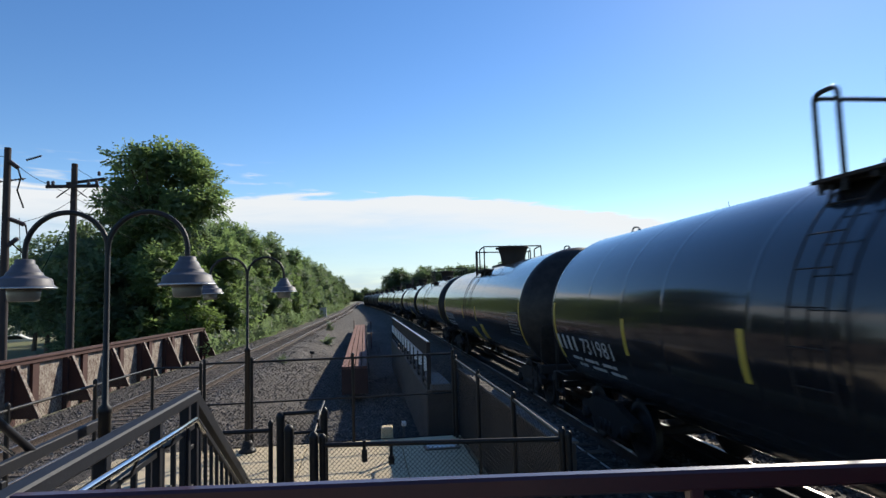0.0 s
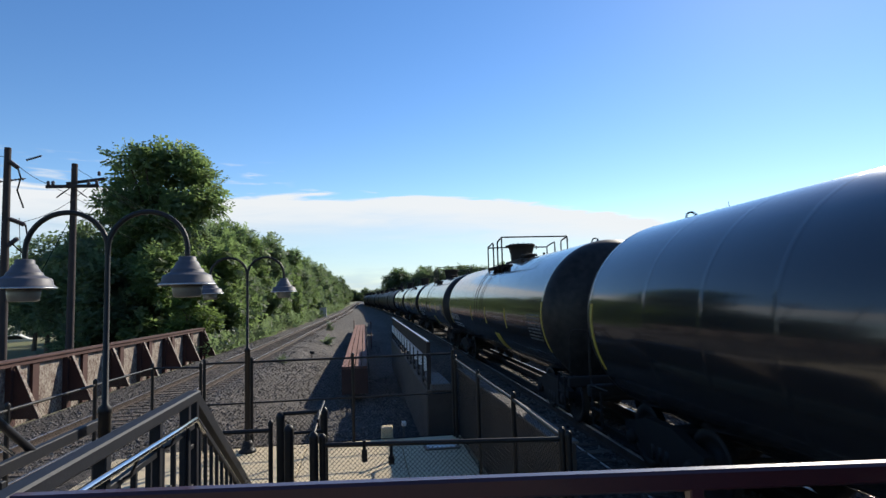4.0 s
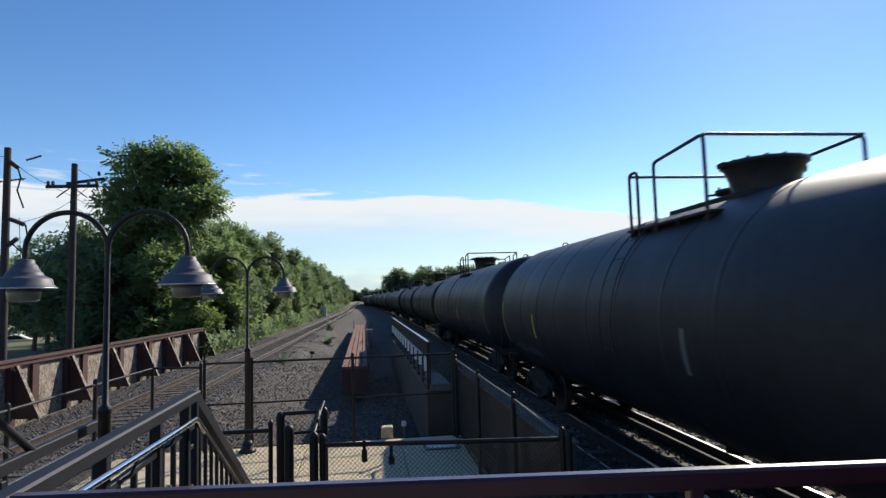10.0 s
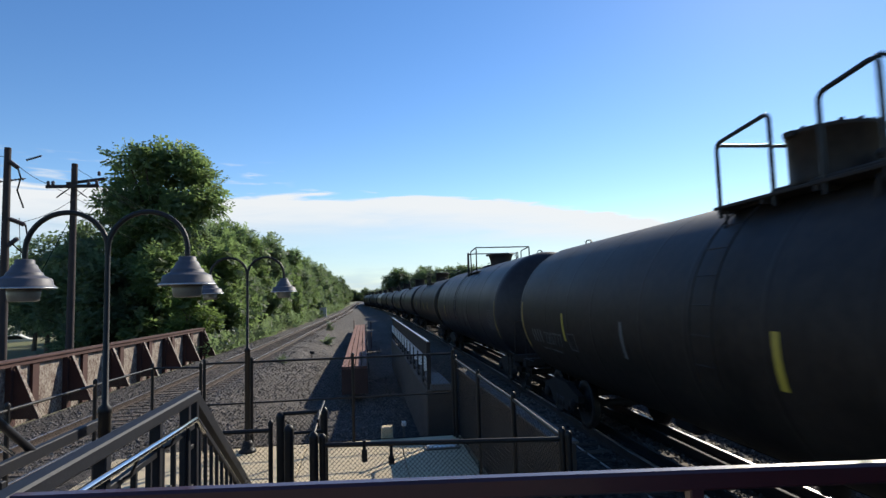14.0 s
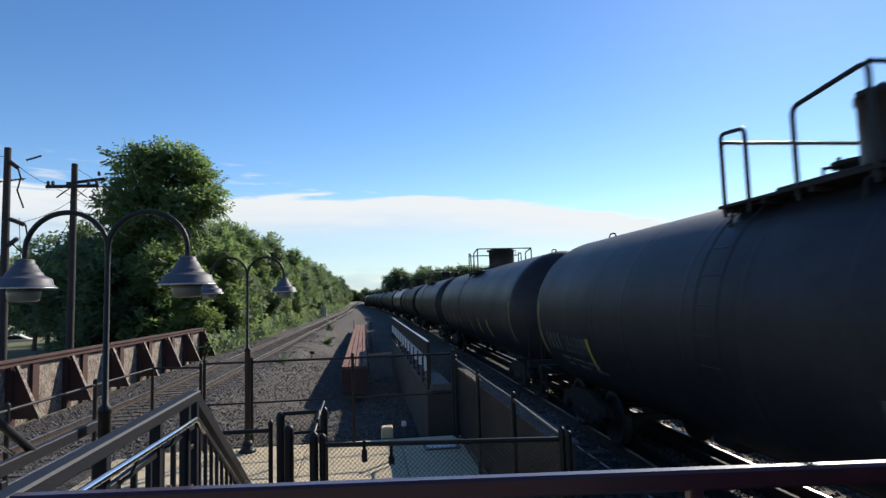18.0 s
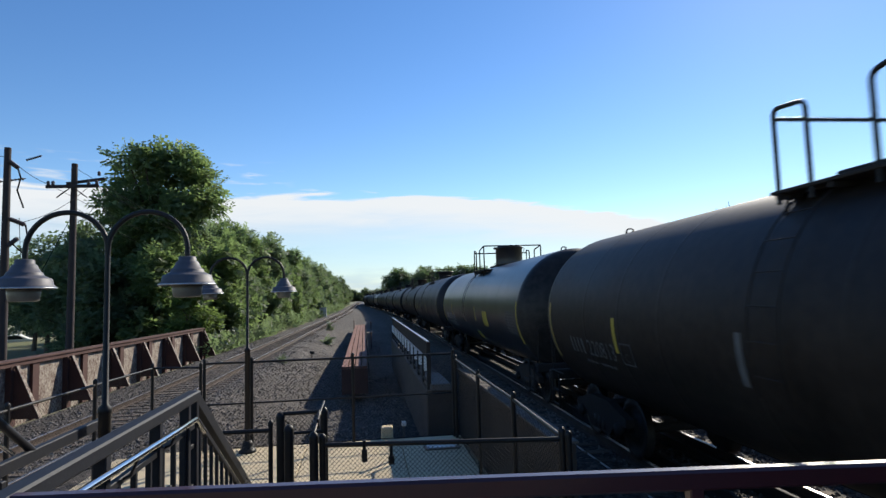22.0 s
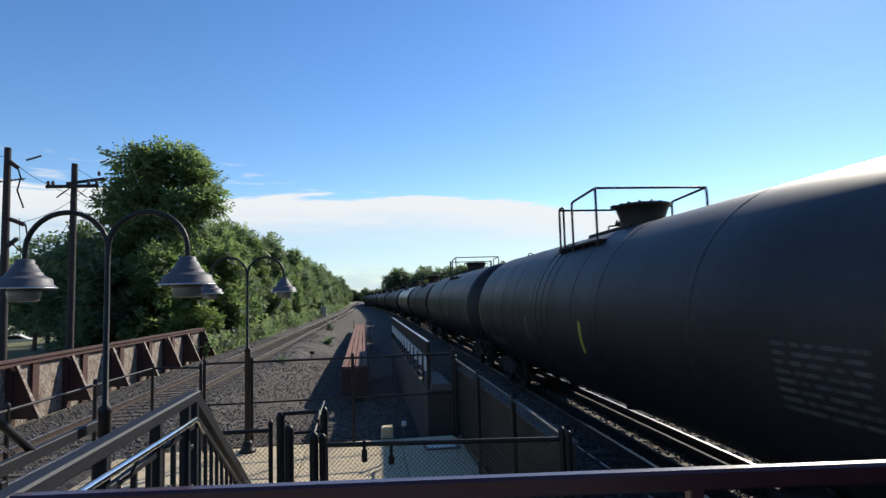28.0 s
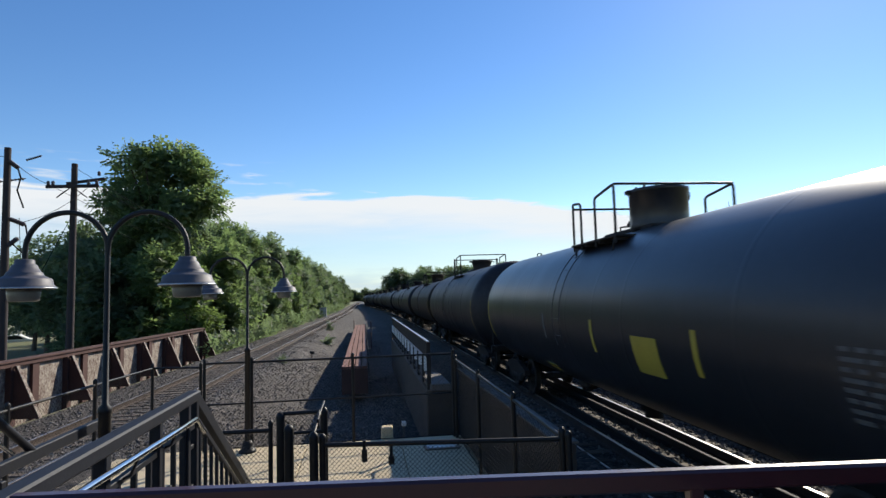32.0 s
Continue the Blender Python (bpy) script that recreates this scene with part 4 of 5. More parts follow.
# place of the platform at the start, platform, cup, paint, far seam, what it carries
TRAIN = [
    (3.26, "gated", 1.0, G, 7.85, dict(strips=(4.50, 1.80), number=("731981", 7.70, 6.44, 5.12, PALE), words=GLOSSY + "a painted number")),
    (21.07, "gated", 1.1, G, 7.98, dict(strips=(2.02, -0.92), panels=((-0.03, 0.72, 1.30, 1.74), (-1.86, 0.56, 1.44, 1.92)), number=("303240", 7.80, 6.53, 5.12, PALE), words=GLOSSY + "two yellow panels")),
    (38.53, "two_loop", 1.0, G, 8.45, dict(strips=(2.28, -0.56), number=("301250", 8.15, 6.91, 5.56, PALE), words=GLOSSY + "a flared valve housing")),
    (56.28, "two_loop", 1.0, G, 8.45, dict(strips=((2.4, 0.0, DIM), -0.26, -3.15), panels=((-1.72, 0.72, 1.28, 1.80),), words=GLOSSY + "one yellow panel")),
    (74.22, "two_loop", 1.0, G, 8.52, dict(strips=(2.4, -0.35, -3.2), panels=((-1.7, 0.6, 1.28, 1.76),), number=("30105", 8.29, 7.10, 5.95, PALE), words=GLOSSY + "a low yellow panel")),
    (92.16, "two_loop", 1.0, G, 8.58, dict(strips=(5.18, (2.5, 0.0, DIM), -0.34, -3.20), panels=((-1.72, 0.56, 1.28, 1.76),), number=("736542", 8.45, 7.21, 5.71, PALE), box=4.86, words=GLOSSY + "a stencilled box mark")),
    (110.47, "humped", 0, G, 8.12, dict(strips=(4.90, 2.30, -0.98, -3.98), panels=((-2.36, 0.72, 1.76, 2.28),), number=("224198", 7.30, 6.20, 5.03, PALE), box=4.80, words=GLOSSY + "a bent rail over its narrow housing")),
    (128.22, "humped", 0, G, 8.25, dict(strips=(4.92, 2.32, -0.96, -3.68), panels=((-2.22, 0.70, 1.80, 2.28),), number=("731420", 7.38, 6.17, 5.10, PALE), box=4.80, words=GLOSSY + "a square yellow panel")),
    (146.12, "jacketed", 1.1, D, 8.20, dict(r=1.67, strips=((5.13, 0.06, "yellow"), (-1.15, 0.04, DIM), (-3.95, 0.06, "yellow")), low_marks=(7.40, 5.20), words="dusty dark grey tank car with a flared valve housing")),
    (164.22, "two_loop", 1.2, D, 7.90, dict(r=1.67, strips=((2.07, 0.08, DIM), (-1.09, 0.08, "yellow")), low_marks=(7.20, 5.00), words="dusty dark grey tank car with a wide shallow valve housing")),
    (181.33, "two_loop", 0, B, 8.90, dict(strips=(5.86, (2.94, 0.0, DIM), -0.14, -3.12), number=("220812", 8.13, 7.13, 6.03, "dim_white"), box=5.70, words="brownish black weathered tank car with a straight valve housing")),
    (199.38, "two_loop", 0, B, 8.86, dict(strips=(5.70, (3.05, 0.05, DIM), -0.22, -3.10), number=("220777", 8.05, 7.10, 5.94, "dim_white"), box=5.60, words="brownish black weathered tank car with a straight valve housing")),
    (217.68, "jacketed", 1.1, D, 8.15, dict(r=1.67, strips=((5.13, 0.06, "yellow"), (-1.12, 0.05, DIM)), low_marks=(7.40, 5.20), words="dusty dark grey tank car with a flared valve housing")),
    (235.98, "two_loop", 0, B, 8.78, dict(strips=(5.60, (2.80, 0.04, DIM), -0.44, -3.3), number=("220784", 7.84, 6.86, 5.73, "dim_white"), box=5.55, words="brownish black weathered tank car with a straight valve housing")),
    (254.89, "long_rail", 0, D, 7.52, dict(near=-6.95, strips=((4.65, 0.40, "yellow"), (-1.18, 0.42, DIM)), number=("286209", 7.02, 5.98, 4.78, "dim_white", 1.80), words="dusty dark grey tank car with a broad straight valve housing")),
    (272.92, "long_rail", 0, D, 7.58, dict(strips=((4.70, 0.40, "old_yellow"), (3.20, 0.40, "yellow"), (1.63, 0.42, "yellow"), (-1.10, 0.44, DIM), (-2.85, 0.42, "yellow"), (-4.44, 0.42, "yellow")), number=("286260", 7.01, 6.01, 4.77, "dim_white", 1.80), words="dusty dark grey tank car with a broad straight valve housing")),
    (291.02, "piped", 0, D, 7.35, dict(near=-7.15, strips=((-1.06, 0.70, "yellow"),), number=("204573", 6.60, 5.44, 4.56, "old_yellow"), words="dusty dark grey tank car with a vent pipe and yellow marks")),
    (309.60, "long_rail", 0, B, 7.58, dict(near=-7.8, strips=(4.30, (1.30, 0.04, DIM), -1.90), number=("220813", 6.40, 5.56, 4.45, "dim_white"), box=4.25, words="brownish black weathered tank car with a broad valve housing")),
    (327.23, "long_rail", 0, S, 7.96, dict(strips=(4.76, (2.48, 0.1, DIM), -1.18), panels=((-3.32, 0.70, 1.92, 2.38), (-0.95, 0.5, 1.36, 1.62)), number=("223722", 7.02, 6.08, 4.95, PALE), box=4.65, words="satin slate-black tank car with a square yellow panel")),
    (345.27, "two_loop", 1.2, D, 8.05, dict(near=-7.5, r=1.67, strips=((5.78, 0.04, "yellow"), (1.85, 0.1, DIM), (-1.09, 0.08, "yellow")), low_marks=(7.40, 5.30), words="dusty dark grey tank car with a wide shallow valve housing")),
    (362.60, "two_loop", 0, B, 8.90, dict(strips=(5.86, (3.02, 0.05, DIM), (-0.22, 0.03, DIM), -3.10), box=5.70, words="brownish black weathered tank car with a straight valve housing")),
    (381.55, "jacketed", 1.1, D, 8.20, dict(r=1.67, strips=((5.83, 0.04, "yellow"), (-1.17, 0.05, DIM)), low_marks=(7.20, 5.20), words="dusty dark grey tank car with banded jacket and flared housing")),
    (399.81, "jacketed", 1.1, D, 8.22, dict(r=1.67, strips=((2.27, 0.12, DIM), (-1.32, 0.1, "yellow")), low_marks=(7.20, 5.20), words="dusty dark grey tank car with a flared valve housing")),
    (417.91, "jacketed", 1.1, D, 8.28, dict(r=1.67, strips=((5.99, 0.08, "yellow"), (2.05, 0.04, DIM), (-1.09, 0.08, "yellow")), low_marks=(7.30, 5.40), words="dusty dark grey tank car with a flared valve housing")),
    (435.65, "two_loop", 0, B, 9.08, dict(strips=(5.92, (2.80, 0.08, DIM), -0.34, -3.08), number=("220793", 8.23, 7.26, 6.05, "dim_white"), box=5.80, words="brownish black weathered tank car with a straight valve housing")),
    (454.55, "long_rail", 0, S, 8.05, dict(strips=((2.0, 0.02, DIM), (-0.74, 0.06, "yellow"), (-3.84, 0.06, "yellow")), panels=((-2.90, 0.72, 1.80, 2.30), (2.7, 0.6, 1.2, 1.34)), words="satin slate-black tank car with a square yellow panel")),
]


# ---- lamps, poles, small things ----
def street_lamp(x, y):
    """A post with two hooped arms and bell shades; arms lie across the line."""
    up = PAD_Z + 0.02
    l = thing("street_lamp", (x, y, -0.02), "dark twin-arm lamp post with grey bell shades, unlit", "street lamp", "lamp posts on the slab")
    part("base", Shape().lathe([(0.001, 0), (0.16, 0), (0.16, 0.04), (0.12, 0.06), (0.10, 0.16), (0.075, 0.22), (0.001, 0.23)], 20, (0, 0, up)), M["black_steel"], l)
    post = part("post", Shape().lathe([(0.052, 0.2), (0.052, 1.98), (0.058, 1.985), (0.058, 2.03), (0.027, 2.06), (0.022, 3.48)], 16), M["black_steel"], l)
    part("plinth", Shape().box((0, 0, up - 0.04), (0.5, 0.5, 0.09), bevel=0.02), M["concrete"], l)
    R = 0.345
    for s in (-1, 1):
        arm = [(0, 0, 3.40)] + [(s * (R - R * math.cos(radians(a))), 0, 3.44 + R * math.sin(radians(a))) for a in range(10, 181, 10)] + [(s * 2 * R, 0, 3.34)]
        a = part("arm", Shape().tube(arm, 0.0235, 10), M["black_steel"], l)
        shade = [(0.04, 0.312), (0.070, 0.308), (0.076, 0.300), (0.078, 0.262), (0.090, 0.255), (0.096, 0.245), (0.124, 0.180), (0.138, 0.172), (0.142, 0.160), (0.148, 0.140), (0.185, 0.118), (0.205, 0.108), (0.212, 0.098), (0.222, 0.040), (0.236, 0.030), (0.240, 0.018), (0.225, 0.012), (0.20, 0.05), (0.12, 0.12), (0.06, 0.18)]
        sh = part("shade", Shape().lathe([(a, 0.86 * b) for a, b in shade], 28, (s * 2 * R, 0, 3.10)), M["lamp_grey"], l, "grey enamelled bell shade")
        # Pale ring: sunlight on the bell's lower edge, put into its colour.
        part("rim", Shape().lathe([(0.225, 0.0), (0.248, 0.0), (0.250, 0.008), (0.244, 0.016), (0.225, 0.014)], 28, (s * 2 * R, 0, 3.10)), M["galvanised"], sh, "metal rim coloured pale for sunlight")
        part("lens", Shape().lathe([(0.001, -0.112), (0.110, -0.110), (0.120, -0.10), (0.138, 0.03), (0.001, 0.05)], 20, (s * 2 * R, 0, 3.10)), M["lens"], sh, "ribbed clear glass refractor")
    return l


street_lamp(-2.30, 5.6)
street_lamp(-2.23, 11.6)


def insulator(s, a, b, r=0.10):
    a, b = Vector(a), Vector(b)
    n = 7
    for i in range(n):
        p, q = a.lerp(b, i / n), a.lerp(b, (i + 0.5) / n)
        s.tube([p, q], [r, r * 0.6], 8)
    s.tube([a, b], 0.02, 6)


def utility_poles():
    p1, p2 = Vector((-14.1, 25.0, -1.3)), Vector((-13.5, 29.0, -1.3))
    p = thing("utility_pole", p1, "dark weathered wooden utility pole with side insulators", "utility pole", "utility poles")
    part("pole", Shape().tube([(0.05, 0, 0), (0.02, 0, 5), (0, 0, 10.67)], [0.17, 0.15, 0.12], 12), M["pole_wood"], p)
    for z0, dx, z1 in ((10.4, 0.42, 9.9), (8.1, 0.75, 7.6), (7.0, 0.5, 7.1)):
        s = Shape()
        insulator(s, (0.1, 0, z0 - 0.3), (0.1 + dx, -0.2, z1 - 0.1))
        tagged(part("insulator", s, M["insulator"], p), kind="stuff")
    j = Shape().tube([(0.5, -0.2, 9.8), (0.62, -0.2, 9.4), (0.5, -0.2, 8.9), (0.75, -0.2, 8.2)], 0.03, 6)
    j.tube([(0.85, -0.2, 7.5), (0.95, -0.2, 6.9), (0.75, -0.2, 6.4), (0.2, -0.1, 6.9)], 0.03, 6)
    part("jumper_wire", j, M["wire"], p)
    q = thing("utility_pole", p2, "dark wooden utility pole with a crossarm and braces", "utility pole", "utility poles")
    part("pole", Shape().tube([(0, 0, 0), (0.03, 0, 5), (0.06, 0, 10.95)], [0.18, 0.16, 0.13], 12), M["pole_wood"], q)
    part("crossarm", Shape().box((0.05, -0.14, 9.85), (2.3, 0.11, 0.15), (0, -1, 0), 0.01), M["pole_wood"], q)
    part("crossarm", Shape().box((0.5, 0.14, 10.15), (1.7, 0.11, 0.13), (0, -8, 0), 0.01), M["pole_wood"], q)
    for s in (-1, 1):
        part("brace", Shape().box((s * 0.35 + 0.05, -0.2, 9.55), (0.78, 0.03, 0.05), (0, s * 38, 0)), M["pole_wood"], q)
    for x, z in ((-1.0, 9.9), (-0.8, 9.9), (0.75, 9.93), (1.1, 9.94), (1.2, 10.35)):
        part("insulator", Shape().lathe([(0.001, 0), (0.05, 0), (0.09, 0.06), (0.05, 0.09), (0.085, 0.13), (0.04, 0.2), (0.001, 0.22)], 10, (x, -0.14, z)), M["insulator"], q)
    for ends in (((-0.75, -2.4, 10.55), (-0.15, -2.4, 10.75)), ((-2.0, -2.0, 9.7), (-1.4, -1.2, 10.0))):
        ins = Shape()
        insulator(ins, *ends, 0.06)
        tagged(part("insulator", ins, M["insulator"], q), kind="stuff")
    w = thing("overhead_wires", (-13.8, 27.0, 8.0), "thin dark overhead wires sagging between poles", "wires")
    def wire(a, b, sag, r=0.012):
        a, b = Vector(a) - Vector((-13.8, 27, 8)), Vector(b) - Vector((-13.8, 27, 8))
        part("wire", Shape().tube([a.lerp(b, i / 14) - Vector((0, 0, sag * 4 * (i / 14) * (1 - i / 14))) for i in range(15)], r, 5, False), M["wire"], w)
    wire((-13.6, 24.8, 8.6), (-14.5, 28.9, 8.65), 0.08)
    wire((-13.5, 24.8, 6.3), (-12.7, 28.9, 8.6), 0.3)
    wire((-14.1, 25, 9.0), (-30, 5, 8.6), 0.5)
    wire((-12.3, 28.9, 8.75), (-12.0, 70, 8.4), 0.9)
    wire((-12.6, 28.9, 8.7), (-12.4, 70, 8.2), 0.9)
    wire((-14.5, 28.9, 8.65), (-14.2, 70, 8.2), 0.9)
    wire((-13.45, 29, 9.5), (-12.6, 29.6, 8.9), 0.02)
    wire((-13.45, 29, 7.6), (-11.6, 31.5, 6.2), 0.05)
    wire((-13.45, 29, 7.3), (-14.6, 27.8, 3.6), 0.0)
    wire((-13.45, 29, 6.8), (-12.6, 29.8, 8.2), 0.25)
    wire((-13.55, 24.9, 6.5), (-13.2, 24.6, 3.5), 0.05)


utility_poles()


def small_things():
    b = thing("concrete_block", (0.42, 12.2, ground_z(0.42, 12.2)), "pale concrete block standing behind the fence", "block")
    part("block", Shape().box((0, 0, 0.78), (0.24, 0.24, 1.6), bevel=0.02), M["concrete"], b)
    c = thing("marker_post", (0.89, 14.1, -1.25), "short white-capped marker post", "post")
    part("stake", Shape().box((0, 0, 0.55), (0.05, 0.05, 1.1), bevel=0.006), M["old_concrete"], c)
    part("cap", Shape().box((0, 0, 1.16), (0.11, 0.08, 0.12), bevel=0.02), M["white_paint"], c)
    h = thing("access_hatch", (1.40, 11.2, PAD_Z), "flat galvanised steel access hatch in the slab", "hatch")
    part("frame", Shape().box((0, 0, 0.012), (0.66, 0.66, 0.024), bevel=0.004), M["old_concrete"], h)
    part("plate", Shape().box((0, 0, 0.028), (0.56, 0.56, 0.02), bevel=0.004), M["galvanised"], h)
    for x, z in ((0.0, 1.55), (0.42, 1.50)):
        j = thing("junction_box", (-0.02 + x * 0.55, 5.17, z - 0.08), "small black box clipped to the fence top rail", "box", "boxes on the fence")
        part("case", Shape().box((0, 0, 0.09), (0.05, 0.04, 0.11 - 0.08 * x), bevel=0.01), M["black_steel"], j)
        part("clip", Shape().tube([(0, 0.0, 0.12), (0, 0.0, 0.22)], 0.015, 8), M["black_steel"], j)
    m = thing("track_marker", (-3.2, 36.3, ground_z(-3.2, 36.3)), "small black marker standing in the ballast", "marker")
    part("stem", Shape().tube([(0, 0, 0), (0, 0, 0.3)], 0.03, 8), M["black_steel"], m)
    part("head", Shape().box((0.02, 0, 0.34), (0.26, 0.1, 0.16), (0, 12, 0), 0.03), M["black_steel"], m)
    for x, y, z in ((-0.95, 54.0, 1.0), (0.52, 48.0, 1.3)):
        t = thing("iron_stake", (x, y, ground_z(x, y)), "thin rusty iron stake beside the girder", "stake", "iron stakes")
        part("rod", Shape().tube([(0, 0, 0), (0, 0, z + 0.9)], 0.035, 8), M["rust"], t)
    r = thing("relay_cabinet", (-7.3, 106.0, ground_z(-7.3, 106.0)), "pale grey trackside relay cabinet", "cabinet")
    part("body", Shape().box((0, 0, 0.82), (1.2, 1.1, 1.64), bevel=0.03), M["galvanised"], r)
    part("roof", Shape().box((0, 0, 1.68), (1.36, 1.26, 0.08), bevel=0.02), M["galvanised"], r)
    part("door", Shape().box((0.0, -0.56, 0.82), (0.96, 0.03, 1.4), bevel=0.01), M["galvanised"], r)
    part("door_handle", Shape().box((0.34, -0.59, 0.85), (0.04, 0.04, 0.18), bevel=0.01), M["black_steel"], r)


small_things()


def parked_car(x, y, turn, paint, words):
    c = thing("parked_car", pose(x, y, -1.3, 0, 0, turn), words, "car", "parked cars beyond the bridge")
    prof = [(-2.2, 0.35), (-2.25, 0.75), (-2.1, 0.95), (-1.25, 1.02), (-0.55, 1.48), (0.9, 1.5), (1.7, 1.05), (2.2, 0.95), (2.25, 0.4)]
    part("body", Shape().extrude(prof, -0.85, 0.85), paint, c)
    part("windscreen", Shape().box((-0.93, 0, 1.24), (0.02, 1.45, 0.75), (0, 57, 0)), M["glass_dark"], c)
    for s in (-1, 1):
        part("side_window", Shape().extrude([(-0.85, 1.05), (-0.45, 1.42), (0.85, 1.43), (1.4, 1.05)], s * 0.853 - 0.006, s * 0.853 + 0.006), M["glass_dark"], c)
        for wx in (-1.4, 1.4):
            wl = part("wheel", Shape().lathe([(0.001, -0.1), (0.31, -0.1), (0.33, -0.06), (0.33, 0.06), (0.31, 0.1), (0.001, 0.1)], 18, (wx, s * 0.78, 0.33), "y"), M["black_steel"], c)
            part("rim", Shape().lathe([(0.001, -0.01), (0.2, -0.01), (0.2, 0.01), (0.001, 0.012)], 14, (wx, s * 0.885, 0.33), "y"), M["galvanised"], wl)
        part("headlight", Shape().box((-2.22, s * 0.6, 0.8), (0.06, 0.35, 0.14), bevel=0.02), M["lens"], c)


parked_car(-36.5, 66.0, 20, M["white_paint"], "white car parked in the sun beyond the trees")
parked_car(-31.5, 69.0, -65, M["galvanised"], "silver car parked in the sun beyond the trees")
lot = thing("car_park", (-40, 70, -1.3), "pale sunlit asphalt car park", "pavement", kind="structure")
part("surface", Shape().box((0, 0, 0.02), (34, 14, 0.1)), M["old_concrete"], lot)


# ---- trees ----
def leaves(s, rnd, lobes, count, size, droop=0.3, leaflets=3):
    """Feathery sprays of leaflets over and between the lobes of a crown."""
    vol = [l[3] * l[4] * l[5] for l in lobes]
    tot = sum(v ** 0.67 for v in vol)
    for lobe, v in zip(lobes, vol):
        for _ in range(int(count * v ** 0.67 / tot)):
            d = Vector((rnd.gauss(0, 1), rnd.gauss(0, 1), rnd.gauss(0, 1))).normalized()
            k = 0.35 + 0.65 * rnd.random() ** 0.4
            if rnd.random() < 0.3:
                k *= rnd.uniform(1.0, 1.5)
            p = Vector((lobe[0] + d.x * lobe[3] * k, lobe[1] + d.y * lobe[4] * k, lobe[2] + d.z * lobe[5] * k))
            u = (d * 0.8 + Vector((rnd.gauss(0, 0.7), rnd.gauss(0, 0.7), rnd.gauss(0, 0.5) - droop))).normalized()
            w = u.cross(Vector((rnd.gauss(0, 0.4), rnd.gauss(0, 0.4), 1.0))).normalized()
            n = u.cross(w)
            a = size * rnd.uniform(0.7, 1.4)
            for i in range(leaflets):
                for side in (-1, 1):
                    q = p + u * a * (i + 0.3) / leaflets - n * 0.06 * a * i * i
                    e = (w * side + u * 0.45 + n * rnd.uniform(-0.45, 0.25)).normalized() * a * rnd.uniform(0.34, 0.55)
                    h = u * a * 0.17 * rnd.uniform(0.8, 1.3)
                    k0 = len(s.v)
                    s.v += [tuple(q), tuple(q + e * 0.5 + h), tuple(q + e), tuple(q + e * 0.5 - h)]
                    s.f.append((k0, k0 + 1, k0 + 2, k0 + 3))
                    s.s.append(False)


def tree(at, height, spread, lobes_n, count, size, mat, seed, words, lobes=None, trunk=True, name="tree", category="tree", group="trees along the line", squash=1.0, low=0.25):
    rnd = random.Random(seed)
    t = thing(name, at, words, category, group)
    if lobes is None:
        lobes = []
        for i in range(lobes_n):
            h = low + (0.93 - low) * (i + rnd.random() * 0.8) / lobes_n
            wide = spread * (0.42 + 0.58 * math.sin(math.pi * min(1, 0.15 + 0.85 * (h - low) / (1 - low))))
            a, rr = rnd.uniform(0, 6.28), wide * rnd.uniform(0.2, 0.75)
            r = spread * rnd.uniform(0.16, 0.36)
            lobes.append((rr * math.cos(a), rr * math.sin(a) * squash, h * height, r, r, r * rnd.uniform(0.7, 1.0)))
    if trunk:
        b = 0.022 * height
        top = Vector((rnd.uniform(-0.4, 0.4), rnd.uniform(-0.4, 0.4), height * 0.72))
        s = Shape().tube([(0, 0, -0.2), (0.1, 0.05, height * 0.2), top * 0.6, top], [b * 1.3, b, b * 0.7, b * 0.25], 9)
        tk = part("trunk", s, M["bark"], t)
        for l in lobes[:12]:
            st = top * min(0.95, max(0.22, 0.8 * l[2] / height))
            e = Vector(l[:3])
            m = st.lerp(e, 0.5) + Vector((0, 0, 0.25))
            part("limb", Shape().tube([st, m, e], [b * 0.4, b * 0.25, b * 0.08], 6), M["bark"], t)
    s = Shape()
    leaves(s, rnd, lobes, count, size)
    part("crown", s, mat, t)
    return t


